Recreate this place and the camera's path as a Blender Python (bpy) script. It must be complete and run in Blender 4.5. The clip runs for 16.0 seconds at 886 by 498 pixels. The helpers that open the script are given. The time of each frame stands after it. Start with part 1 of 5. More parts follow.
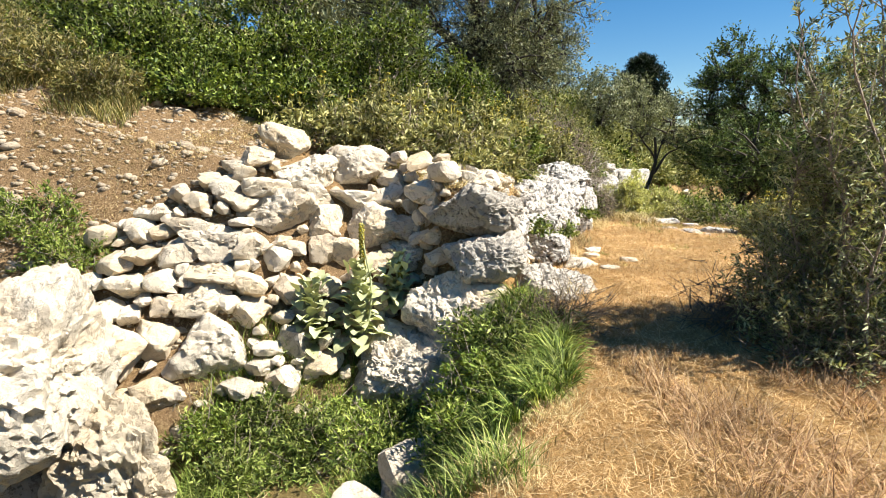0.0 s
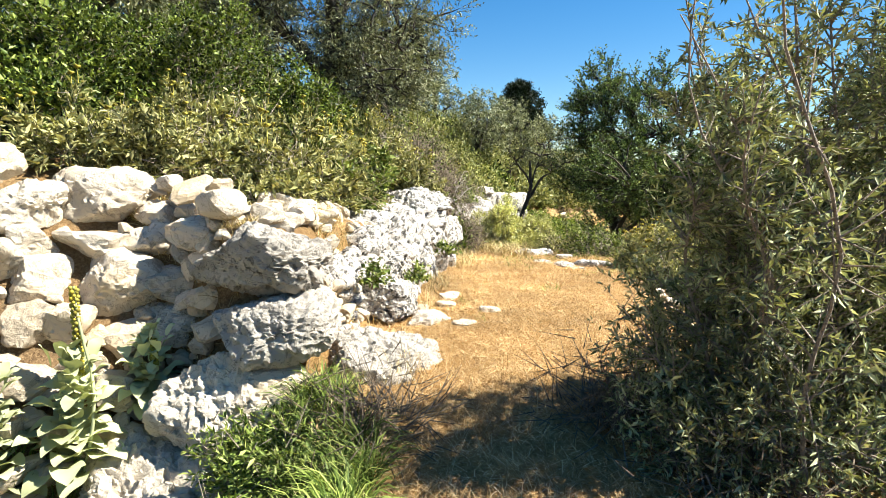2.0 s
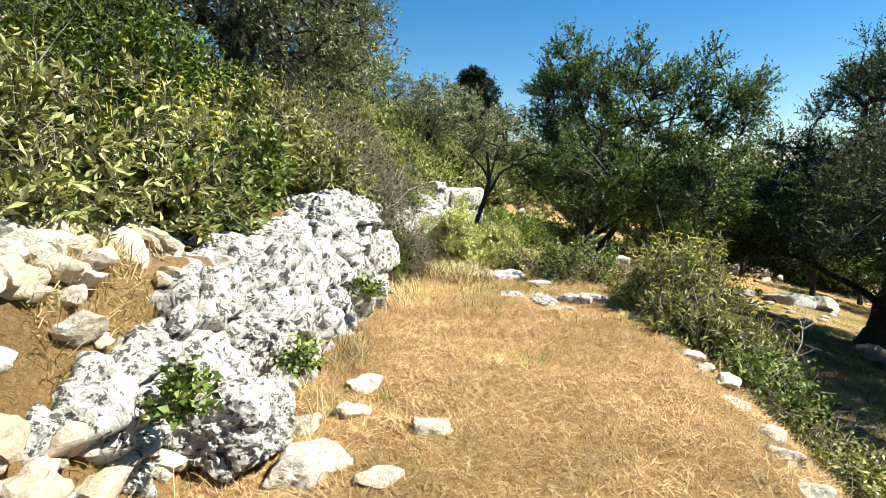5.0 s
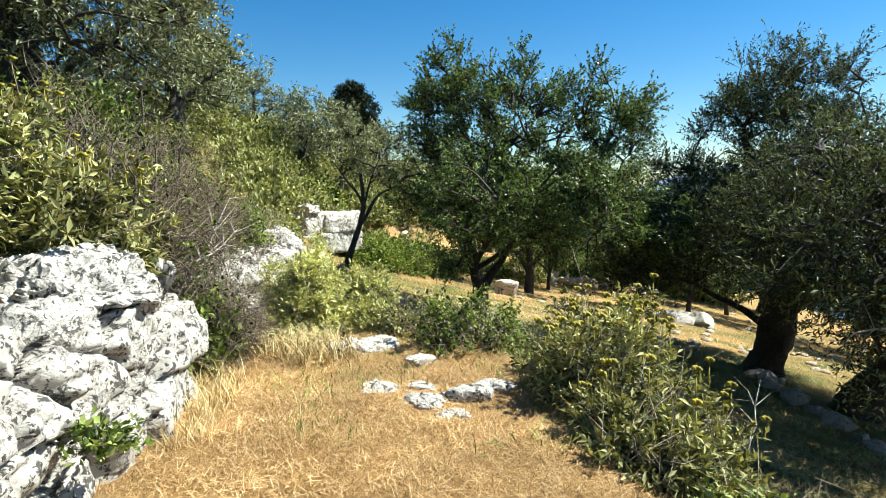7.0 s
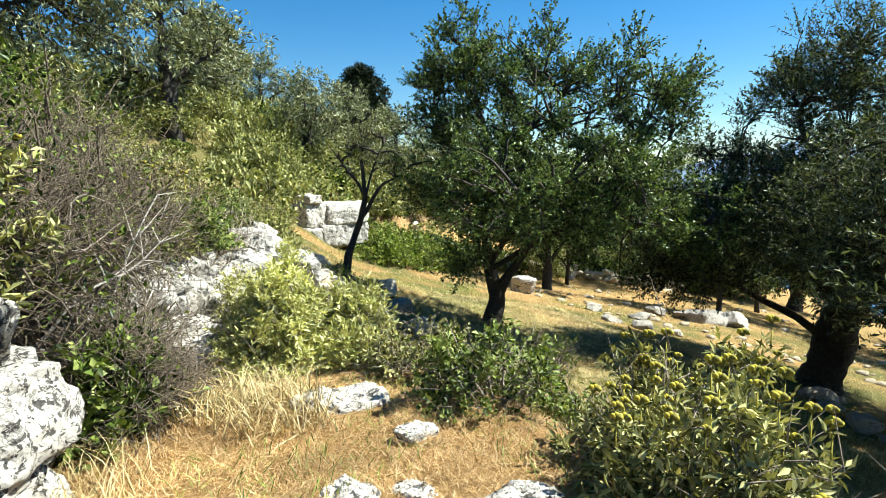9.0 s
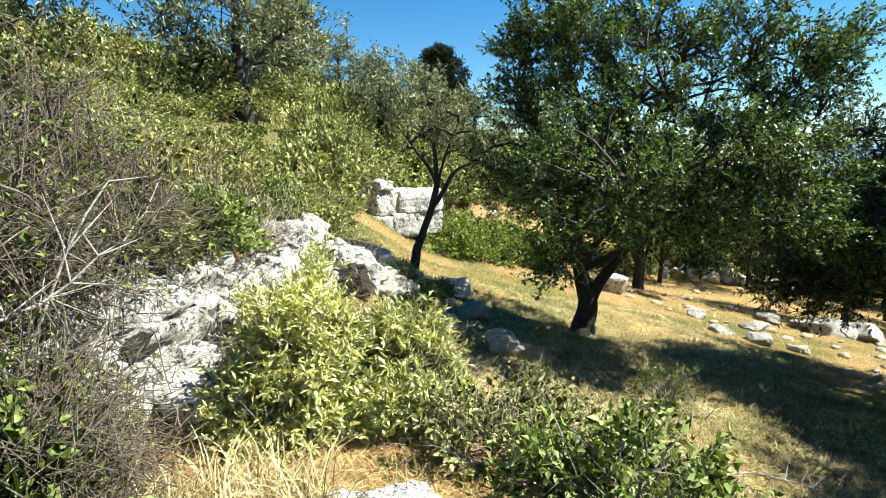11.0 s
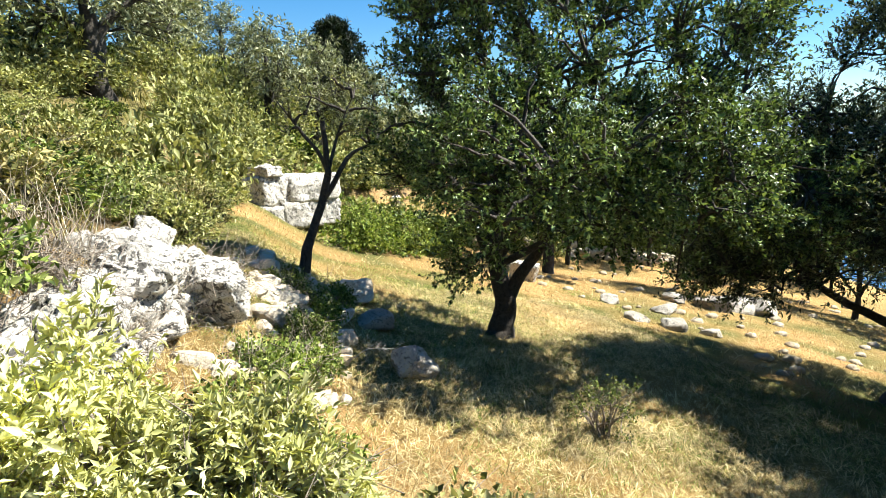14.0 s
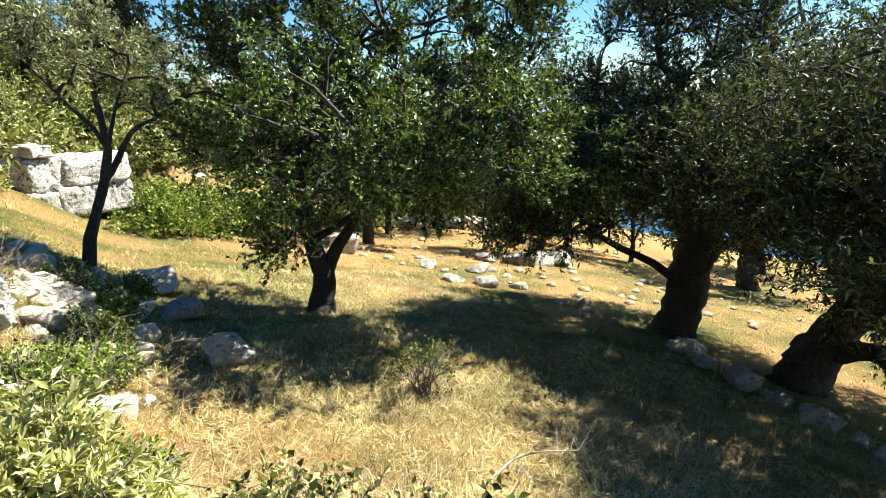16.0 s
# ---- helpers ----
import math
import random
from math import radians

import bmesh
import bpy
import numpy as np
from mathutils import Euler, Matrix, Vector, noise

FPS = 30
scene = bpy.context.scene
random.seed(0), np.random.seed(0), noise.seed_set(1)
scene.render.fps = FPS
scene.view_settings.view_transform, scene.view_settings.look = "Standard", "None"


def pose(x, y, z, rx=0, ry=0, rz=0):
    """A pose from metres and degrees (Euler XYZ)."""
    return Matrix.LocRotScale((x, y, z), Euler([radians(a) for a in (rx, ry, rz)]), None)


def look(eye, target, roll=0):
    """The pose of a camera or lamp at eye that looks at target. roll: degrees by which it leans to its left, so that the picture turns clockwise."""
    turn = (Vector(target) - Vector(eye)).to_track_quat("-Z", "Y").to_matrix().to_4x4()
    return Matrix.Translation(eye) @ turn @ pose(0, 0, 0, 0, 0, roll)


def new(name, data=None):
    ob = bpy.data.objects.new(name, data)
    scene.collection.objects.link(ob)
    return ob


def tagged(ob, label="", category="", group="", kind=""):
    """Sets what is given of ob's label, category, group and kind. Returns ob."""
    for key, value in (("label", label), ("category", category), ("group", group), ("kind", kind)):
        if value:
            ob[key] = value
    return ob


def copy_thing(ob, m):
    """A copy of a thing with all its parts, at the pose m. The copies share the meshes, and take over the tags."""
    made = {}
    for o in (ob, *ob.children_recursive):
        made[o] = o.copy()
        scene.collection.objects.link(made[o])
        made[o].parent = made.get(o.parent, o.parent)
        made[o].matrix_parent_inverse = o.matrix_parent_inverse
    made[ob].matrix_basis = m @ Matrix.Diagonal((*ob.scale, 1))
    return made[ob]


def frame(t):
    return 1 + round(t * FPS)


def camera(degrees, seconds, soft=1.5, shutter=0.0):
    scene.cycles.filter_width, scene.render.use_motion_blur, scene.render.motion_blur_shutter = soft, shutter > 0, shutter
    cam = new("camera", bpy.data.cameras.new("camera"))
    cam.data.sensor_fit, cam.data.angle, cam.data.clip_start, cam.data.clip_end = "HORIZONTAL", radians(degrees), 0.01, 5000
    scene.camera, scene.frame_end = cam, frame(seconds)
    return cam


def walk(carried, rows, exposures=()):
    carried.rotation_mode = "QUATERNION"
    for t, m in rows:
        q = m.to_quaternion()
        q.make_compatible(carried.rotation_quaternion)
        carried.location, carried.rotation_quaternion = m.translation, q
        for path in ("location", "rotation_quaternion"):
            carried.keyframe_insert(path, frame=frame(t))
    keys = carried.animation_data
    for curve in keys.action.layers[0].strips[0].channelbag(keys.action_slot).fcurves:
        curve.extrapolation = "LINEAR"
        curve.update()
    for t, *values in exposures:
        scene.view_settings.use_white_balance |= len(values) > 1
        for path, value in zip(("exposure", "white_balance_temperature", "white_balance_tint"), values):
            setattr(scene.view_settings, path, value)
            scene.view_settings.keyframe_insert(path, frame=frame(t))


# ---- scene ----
cam = camera(75.5, 16.0, soft=0.6)
PATH = [
    (0, (0.033, -0.025, 1.502), (0.019, 1.949, 1.184), -0.2),
    (0.5, (0.245, 0.36, 1.49), (0.324, 2.336, 1.188), -0.3),
    (1, (0.464, 0.729, 1.498), (0.662, 2.699, 1.214), -0.4),
    (1.5, (0.669, 1.146, 1.52), (1.011, 3.101, 1.267), -0.5),
    (2, (0.859, 1.645, 1.524), (1.22, 3.597, 1.283), -0.2),
    (2.5, (0.957, 2.07, 1.537), (1.277, 4.029, 1.292), -0.0),
    (3, (1.061, 2.566, 1.6), (1.403, 4.52, 1.348), 0.2),
    (3.2, (1.127, 2.752, 1.607), (1.487, 4.704, 1.362), 0.4),
    (5.3, (1.804, 4.646, 1.604), (2.403, 6.533, 1.319), -0.2),
    (5.5, (1.903, 4.844, 1.586), (2.595, 6.694, 1.277), -0.3),
    (6, (2.158, 5.446, 1.635), (3.086, 7.197, 1.368), -0.4),
    (6.5, (2.385, 5.872, 1.7), (3.309, 7.632, 1.481), -0.5),
    (7, (2.626, 6.249, 1.765), (3.511, 8.03, 1.553), -0.4),
    (7.5, (2.817, 6.634, 1.797), (3.731, 8.402, 1.595), -0.4),
    (8, (3.018, 7.031, 1.794), (3.901, 8.81, 1.564), -0.3),
    (8.5, (3.237, 7.381, 1.829), (4.068, 9.183, 1.585), -0.3),
    (8.7, (3.304, 7.527, 1.82), (4.149, 9.321, 1.567), -0.3),
    (10.8, (4.012, 9.124, 1.782), (4.657, 10.995, 1.492), -0.1),
    (11, (4.041, 9.333, 1.769), (4.632, 11.219, 1.467), 0.0),
    (11.5, (4.135, 9.73, 1.779), (4.536, 11.669, 1.501), 0.3),
    (12, (4.236, 10.022, 1.802), (4.612, 11.967, 1.524), 0.2),
    (12.5, (4.319, 10.291, 1.811), (4.788, 12.21, 1.499), 0.1),
    (13, (4.491, 10.573, 1.828), (5.049, 12.468, 1.513), -0.1),
    (13.5, (4.599, 10.713, 1.812), (5.304, 12.557, 1.489), -0.2),
    (14, (4.664, 10.786, 1.786), (5.556, 12.538, 1.419), -0.4),
    (14.5, (4.702, 10.806, 1.773), (5.736, 12.466, 1.354), -0.6),
    (15, (4.747, 10.773, 1.774), (5.921, 12.334, 1.344), -0.9),
    (15.5, (4.769, 10.753, 1.767), (6.055, 12.218, 1.319), -1.1),
    (16, (4.786, 10.722, 1.765), (6.156, 12.101, 1.296), -1.2),
]
walk(cam, [(t, look(eye, target, roll)) for t, eye, target, roll in PATH], exposures=[(0, 1.45, 6500, 10), (2.5, 1.8, 6350, 7), (5.5, 1.45, 6100, 3), (8.5, 1.55, 6050, 1), (11, 1.65, 6050, 1), (13.5, 1.82, 6250, 6), (16, 1.78, 6400, 6)])

# ---- sky and sun ----
SUN_AZ, SUN_EL = radians(104), radians(50)          # clockwise from +y
world = bpy.data.worlds.new("world")
scene.world = world
world.use_nodes = True
wn = world.node_tree
wn.nodes.clear()
sky = wn.nodes.new("ShaderNodeTexSky")
sky.sky_type, sky.sun_disc = "NISHITA", False
sky.sun_elevation, sky.sun_rotation = SUN_EL, SUN_AZ
sky.altitude, sky.air_density, sky.dust_density, sky.ozone_density = 100, 1.0, 0.1, 2.2
back = wn.nodes.new("ShaderNodeBackground")
back.inputs["Strength"].default_value = 0.05
wout = wn.nodes.new("ShaderNodeOutputWorld")
clear = wn.nodes.new("ShaderNodeHueSaturation")
clear.inputs["Saturation"].default_value = 1.4
wn.links.new(sky.outputs[0], clear.inputs["Color"])
wn.links.new(clear.outputs[0], back.inputs[0])
wn.links.new(back.outputs[0], wout.inputs[0])
sun = new("sun", bpy.data.lights.new("sun", "SUN"))
sun.data.energy, sun.data.angle, sun.data.color = 5.0, radians(0.6), (1.0, 0.94, 0.835)
sun_way = Vector((math.sin(SUN_AZ) * math.cos(SUN_EL), math.cos(SUN_AZ) * math.cos(SUN_EL), math.sin(SUN_EL)))
sun.matrix_world = look(sun_way * 60, (0, 0, 0))

# ---- materials ----
def material(name):
    m = bpy.data.materials.new(name)
    m.use_nodes = True
    t = m.node_tree
    t.nodes.clear()
    out = t.nodes.new("ShaderNodeOutputMaterial")
    b = t.nodes.new("ShaderNodeBsdfPrincipled")
    t.links.new(b.outputs[0], out.inputs[0])
    return m, t, b, out


def tex(t, kind, scale, detail=6, rough=0.6, where="Object", dist=0.0):
    co = t.nodes.new("ShaderNodeTexCoord")
    n = t.nodes.new("ShaderNodeTexNoise" if kind == "noise" else "ShaderNodeTexVoronoi")
    n.inputs["Scale"].default_value = scale
    if kind == "noise":
        n.inputs["Detail"].default_value, n.inputs["Roughness"].default_value, n.inputs["Distortion"].default_value = detail, rough, dist
    if where == "World":
        g = t.nodes.new("ShaderNodeNewGeometry")
        t.links.new(g.outputs["Position"], n.inputs["Vector"])
    else:
        t.links.new(co.outputs[where], n.inputs["Vector"])
    return n.outputs["Fac" if kind == "noise" else "Distance"]


def stops(t, fac, *cols):
    r = t.nodes.new("ShaderNodeValToRGB")
    e = r.color_ramp.elements
    while len(e) < len(cols):
        e.new(0.5)
    for k, (p, c) in zip(e, cols):
        k.position, k.color = p, (*c, 1) if not isinstance(c, (int, float)) else (c, c, c, 1)
    t.links.new(fac, r.inputs[0])
    return r.outputs[0]


def mix(t, fac, a, b, how="MIX"):
    n = t.nodes.new("ShaderNodeMix")
    n.data_type, n.blend_type = "RGBA", how
    for sock, v in ((n.inputs["Factor"], fac), (n.inputs["A"], a), (n.inputs["B"], b)):
        if isinstance(v, (int, float)):
            sock.default_value = v
        elif isinstance(v, tuple):
            sock.default_value = (*v, 1)
        else:
            t.links.new(v, sock)
    return n.outputs["Result"]


def bump(t, b, h, strength, dist):
    n = t.nodes.new("ShaderNodeBump")
    n.inputs["Strength"].default_value, n.inputs["Distance"].default_value = strength, dist
    t.links.new(h, n.inputs["Height"])
    t.links.new(n.outputs[0], b.inputs["Normal"])
    return n


def randoms(t, island=True):
    if island:
        return t.nodes.new("ShaderNodeNewGeometry").outputs["Random Per Island"]
    return t.nodes.new("ShaderNodeObjectInfo").outputs["Random"]


def limestone(name, pale, grey, warm, lichen=0.5, warmth=0.4, spots=0.5, tone_low=0.5, tone_high=0.68):
    m, t, b, _ = material(name)
    w = tex(t, "noise", 2.2, 8, 0.6, "World")
    base = stops(t, w, (0.3, grey), (0.62, pale))
    base = mix(t, stops(t, tex(t, "noise", 1.1, 5, 0.55, "World", 0.6), (0.62 - warmth * 0.3, 0.0), (0.75, warmth)), base, warm)
    dark = stops(t, tex(t, "noise", 10.0, 9, 0.72, "World", 0.5), (0.615 - 0.085 * lichen, 0.0), (0.637 - 0.085 * lichen, min(1.0, 1.2 * lichen)))
    base = mix(t, dark, base, (0.075, 0.07, 0.065))
    pits = stops(t, tex(t, "noise", 26.0, 4, 0.6, "World", 0.3), (0.695 - 0.12 * spots, 0.0), (0.72 - 0.12 * spots, spots))
    base = mix(t, pits, base, (0.07, 0.065, 0.06))
    crack = stops(t, tex(t, "noise", 3.1, 8, 0.62, "World", 0.9), (0.484, 0.0), (0.5, 0.75 * lichen + 0.15), (0.516, 0.0))
    base = mix(t, crack, base, (0.09, 0.075, 0.06))
    tone = t.nodes.new("ShaderNodeHueSaturation")
    t.links.new(base, tone.inputs["Color"])
    mul = t.nodes.new("ShaderNodeMapRange")
    mul.inputs["To Min"].default_value, mul.inputs["To Max"].default_value = tone_low, tone_high
    t.links.new(randoms(t, False), mul.inputs["Value"])
    t.links.new(mul.outputs[0], tone.inputs["Value"])
    t.links.new(tone.outputs[0], b.inputs["Base Color"])
    b.inputs["Roughness"].default_value, b.inputs["Specular IOR Level"].default_value = 0.92, 0.2
    h = mix(t, 0.35, tex(t, "noise", 9, 10, 0.72, "World", 0.8), tex(t, "noise", 48, 6, 0.65, "World"))
    h = mix(t, 0.15, h, tex(t, "voronoi", 17, where="World"))
    bump(t, b, h, 1.0, 0.05)
    return m


def leafy(name, *cols, shine=0.45, through_light=0.3, ramp_at=None):
    m, t, b, out = material(name)
    n = len(cols)
    cols = (tuple(q * 0.5 for q in cols[0]), *[tuple(q * 0.8 for q in col) for col in cols[1:]])
    through_light *= 0.6
    c = stops(t, randoms(t), *[((k + 0.5) / n if ramp_at is None else ramp_at[k], col) for k, col in enumerate(cols)])
    patch = stops(t, tex(t, "noise", 1.7, 3, 0.5, "World"), (0.3, 0.45), (0.7, 1.15))
    c = mix(t, 1.0, c, patch, "MULTIPLY")
    t.links.new(c, b.inputs["Base Color"])
    b.inputs["Roughness"].default_value = shine
    b.inputs["Specular IOR Level"].default_value = 0.18
    tr = t.nodes.new("ShaderNodeBsdfTranslucent")
    warm = mix(t, 1.0, c, (1.25, 1.2, 0.55), "MULTIPLY")
    t.links.new(warm, tr.inputs["Color"])
    mx = t.nodes.new("ShaderNodeMixShader")
    mx.inputs[0].default_value = through_light
    t.links.new(b.outputs[0], mx.inputs[1])
    t.links.new(tr.outputs[0], mx.inputs[2])
    t.links.new(mx.outputs[0], out.inputs[0])
    return m


def barky(name, dark, light, scale=14):
    m, t, b, _ = material(name)
    f = tex(t, "noise", scale, 8, 0.7, "World", 1.2)
    t.links.new(stops(t, f, (0.35, dark), (0.68, light)), b.inputs["Base Color"])
    b.inputs["Roughness"].default_value = 0.95
    bump(t, b, f, 1.0, 0.03)
    return m


def earth(name):
    m, t, b, _ = material(name)
    a = t.nodes.new("ShaderNodeAttribute")
    a.attribute_name = "cover"
    sep = t.nodes.new("ShaderNodeSeparateColor")
    t.links.new(a.outputs["Color"], sep.inputs[0])
    fine = tex(t, "noise", 38, 8, 0.75, "World", 0.8)
    mid = tex(t, "noise", 2.3, 6, 0.6, "World", 0.4)
    straw = stops(t, fine, (0.3, (0.20, 0.11, 0.042)), (0.46, (0.40, 0.24, 0.093)), (0.64, (0.56, 0.37, 0.165)))
    straw = mix(t, stops(t, mid, (0.35, 0.0), (0.65, 0.55)), straw, (0.28, 0.15, 0.05))
    soil = stops(t, fine, (0.3, (0.08, 0.05, 0.03)), (0.52, (0.27, 0.175, 0.09)), (0.68, (0.44, 0.32, 0.18)))
    green = stops(t, fine, (0.3, (0.045, 0.055, 0.015)), (0.6, (0.14, 0.145, 0.04)), (0.75, (0.30, 0.25, 0.09)))
    c = mix(t, sep.outputs["Green"], straw, green)
    c = mix(t, sep.outputs["Blue"], c, soil)
    t.links.new(c, b.inputs["Base Color"])
    b.inputs["Roughness"].default_value, b.inputs["Specular IOR Level"].default_value = 0.97, 0.1
    bump(t, b, fine, 1.0, 0.06)
    return m


M_EARTH = earth("dry meadow earth")
M_STONE = limestone("pale limestone", (0.82, 0.735, 0.595), (0.64, 0.555, 0.43), (0.72, 0.52, 0.30), 0.35, 0.65, 0.35, 0.59, 0.8)
M_OCHRE = limestone("warm broken limestone", (0.82, 0.73, 0.57), (0.68, 0.56, 0.40), (0.70, 0.49, 0.25), 0.15, 0.75, 0.2, 0.58, 0.78)
M_RUBBLE = limestone("earthy rubble", (0.74, 0.64, 0.49), (0.52, 0.41, 0.28), (0.6, 0.42, 0.22), 0.1, 0.6, 0.1)
M_KARST = limestone("pitted white limestone", (0.88, 0.83, 0.745), (0.78, 0.725, 0.64), (0.64, 0.50, 0.34), 0.75, 0.25, 0.9, 0.52, 0.7)
M_GREYROCK = limestone("grey weathered boulder", (0.68, 0.62, 0.53), (0.44, 0.405, 0.35), (0.6, 0.46, 0.28), 0.5, 0.25, 0.6, 0.52, 0.7)
M_PEAR = leafy("wild pear leaves", (0.05, 0.085, 0.022), (0.14, 0.22, 0.055), (0.36, 0.47, 0.17), shine=0.28, through_light=0.3)
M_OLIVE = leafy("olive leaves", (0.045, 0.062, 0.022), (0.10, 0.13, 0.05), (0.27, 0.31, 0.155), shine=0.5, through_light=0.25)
# paler copy of the olive leaves: sunlight on the hillside crowns put into the colour
M_OLIVE_SUNLIT = leafy("sunlit olive leaves", (0.19, 0.215, 0.10), (0.34, 0.37, 0.19), (0.54, 0.56, 0.34), shine=0.45, through_light=0.2)
M_SAPLING = leafy("olive sapling leaves", (0.26, 0.29, 0.12), (0.42, 0.46, 0.21), (0.68, 0.70, 0.40), shine=0.45, through_light=0.35)
M_LENTISK = leafy("evergreen shrub leaves", (0.028, 0.055, 0.008), (0.12, 0.18, 0.03), (0.34, 0.42, 0.085), shine=0.4, through_light=0.28)
M_SAGE = leafy("sage leaves", (0.19, 0.205, 0.07), (0.41, 0.41, 0.15), (0.66, 0.62, 0.28), shine=0.75, through_light=0.3)
M_PALESAGE = leafy("pale young sage leaves", (0.70, 0.72, 0.24), (0.82, 0.82, 0.32), (0.92, 0.90, 0.48), shine=0.75, through_light=0.4)
M_BRAMBLE = leafy("bramble leaves", (0.09, 0.14, 0.025), (0.22, 0.30, 0.06), (0.44, 0.50, 0.15), shine=0.45, through_light=0.3)
M_MULLEIN = leafy("felted mullein leaves", (0.80, 0.85, 0.42), (0.60, 0.64, 0.34), (0.72, 0.74, 0.44), shine=0.85, through_light=0.2)
M_YELLOW = leafy("yellow flower heads", (0.42, 0.36, 0.06), (0.5, 0.45, 0.1), (0.6, 0.5, 0.05), shine=0.7, through_light=0.2)
M_GRASS = leafy("green grass blades", (0.13, 0.21, 0.03), (0.25, 0.35, 0.06), (0.47, 0.54, 0.14), shine=0.5, through_light=0.42)
M_STRAW = leafy("dry straw", (0.56, 0.39, 0.155), (0.74, 0.56, 0.25), (0.96, 0.80, 0.44), shine=0.6, through_light=0.15)
M_GOLD = leafy("golden trodden straw", (0.62, 0.34, 0.12), (0.74, 0.455, 0.18), (0.98, 0.72, 0.39), shine=0.6, through_light=0.15)
M_RUSSET = leafy("withered fern stalks", (0.42, 0.23, 0.11), (0.45, 0.27, 0.13), (0.66, 0.45, 0.25), shine=0.7, through_light=0.1)
M_BANKGRASS = leafy("yellowing grass", (0.2, 0.22, 0.06), (0.36, 0.34, 0.12), (0.5, 0.42, 0.17), shine=0.6, through_light=0.25)
M_STEM = leafy("bleached dry stems", (0.36, 0.29, 0.19), (0.56, 0.47, 0.33), (0.76, 0.67, 0.5), shine=0.7, through_light=0.1)
M_PINE = leafy("dark pine needles", (0.012, 0.022, 0.008), (0.022, 0.038, 0.014), (0.04, 0.06, 0.022), shine=0.5, through_light=0.1)
M_SCRUB = leafy("hillside scrub leaves", (0.22, 0.25, 0.075), (0.42, 0.45, 0.15), (0.66, 0.65, 0.29), shine=0.55, through_light=0.3)
M_TWIG = barky("dry grey twigs", (0.16, 0.125, 0.10), (0.44, 0.37, 0.29), 30)
M_BRUSH = barky("brown brush twigs", (0.06, 0.045, 0.03), (0.27, 0.21, 0.15), 22)
M_DEADWOOD = barky("bleached dead wood", (0.30, 0.27, 0.23), (0.62, 0.57, 0.5), 18)
M_BARK = barky("dark rough bark", (0.018, 0.015, 0.012), (0.075, 0.062, 0.05))
M_OLIVEBARK = barky("gnarled olive bark", (0.014, 0.012, 0.010), (0.07, 0.058, 0.046), 9)
# ---- lie of the land ----
def ramp(a, b, t):
    u = np.clip((t - a) / (b - a), 0, 1)
    return u * u * (3 - 2 * u)


def wall_line(y):
    return np.interp(y, (-60, 0, 5.0, 5.9, 7.2, 8.3, 9.3, 10.3, 11.2, 12, 12.7, 13.5, 15, 16.5, 19.7, 22.6, 25, 28, 31, 36, 50, 85, 200, 2500),
                     (-40, -6, 0.6, 0.65, 0.95, 1.35, 1.8, 2.2, 2.5, 2.45, 2.75, 3.2, 3.95, 4.55, 5.3, 5.6, 6.0, 6.5, 9.5, 16, 27, 46, 90, 900))


def path_edge(y):
    return np.interp(y, (-60, -3, 3, 5, 6.2, 7.4, 8.3, 9.5, 10.8, 12.2, 13.2, 14.5, 16), (30, 5.5, 3.9, 3.7, 4.0, 4.5, 4.9, 5.5, 5.75, 5.5, 5.0, 4.6, 4.4))


def height(x, y):
    x, y = np.asarray(x, float), np.asarray(y, float)
    path = 0.02 * np.clip(y, -4, 9) - 0.10 * np.clip(y - 11.5, 0, 4)
    # grassy hollow at the foot of the broken wall
    edge = np.interp(y, (-4, 0, 2, 3.2, 4.5, 5.7, 6.3), (-1.6, -0.9, 0.05, 0.7, 0.95, 0.75, 0.55))
    hollow = -1.0 - 0.05 * np.clip(-x, 0, 3) + 0.42 * ramp(4.6, 5.9, y) * ramp(-1.4, 0.2, x)
    deep = ramp(0.0, 1.25, edge - x) * ramp(-2.0, 1.0, y) * ramp(-9, -5.5, x)
    side = path + (hollow - path) * deep
    # terraces below the path
    low = -1.2 - 0.2 * (x - 7.6) + 0.05 * (y - 17.4) + 0.75 * ramp(2.6, 0.3, x - wall_line(y))
    low = low + 0.06 * np.clip(y - 30, 0, 500) - 0.16 * np.clip(x - 60, 0, 500) - 0.03 * np.clip(-y, 0, 400)
    drop = ramp(-0.35, 1.9, x - path_edge(y))
    side = side + (low - side) * np.maximum(drop, ramp(12.6, 15.2, y))
    # hillside above the walls
    s = wall_line(y) - x
    top = np.interp(y, (4, 6, 9, 11, 13, 16, 19.7, 22, 30), (1.1, 1.0, 1.05, 1.15, 1.0, 0.8, 0.3, 0.2, 0.2))
    hill = top + 0.27 * np.clip(s - 0.2, 0, 7) + 0.13 * np.clip(s - 7, 0, 300) + side * ramp(12, 18, y) * 0.6
    foot = np.interp(x, (-9, -3.4, -2, -1, -0.4, 0.0, 0.6), (4.2, 5.0, 5.25, 5.75, 6.1, 5.85, 5.85))
    lean = np.interp(x, (-3.4, -2, -1, -0.4, 0.0, 0.6), (0.95, 0.72, 0.75, 0.5, 0.2, 0.15))
    bank = np.minimum((y - foot) / lean, 1.35 + 0.22 * np.clip(-x - 1, 0, 20) + 0.2 * np.clip(y - 7, 0, 20)) - 0.12
    bank = np.where(y < 7.2, np.minimum(bank, hill + 3), bank)
    hill = np.where(y < 9, bank + (hill - bank) * ramp(6.6, 8.6, y), hill)
    hill = np.maximum(hill, np.minimum(side, hill + 5) - 0.3)
    hill = np.where((y < 6.0), np.maximum(hill, side), hill)
    return side + (hill - side) * ramp(-0.15, 0.3, s)


# ---- building kit ----
RNG = np.random.default_rng(7)


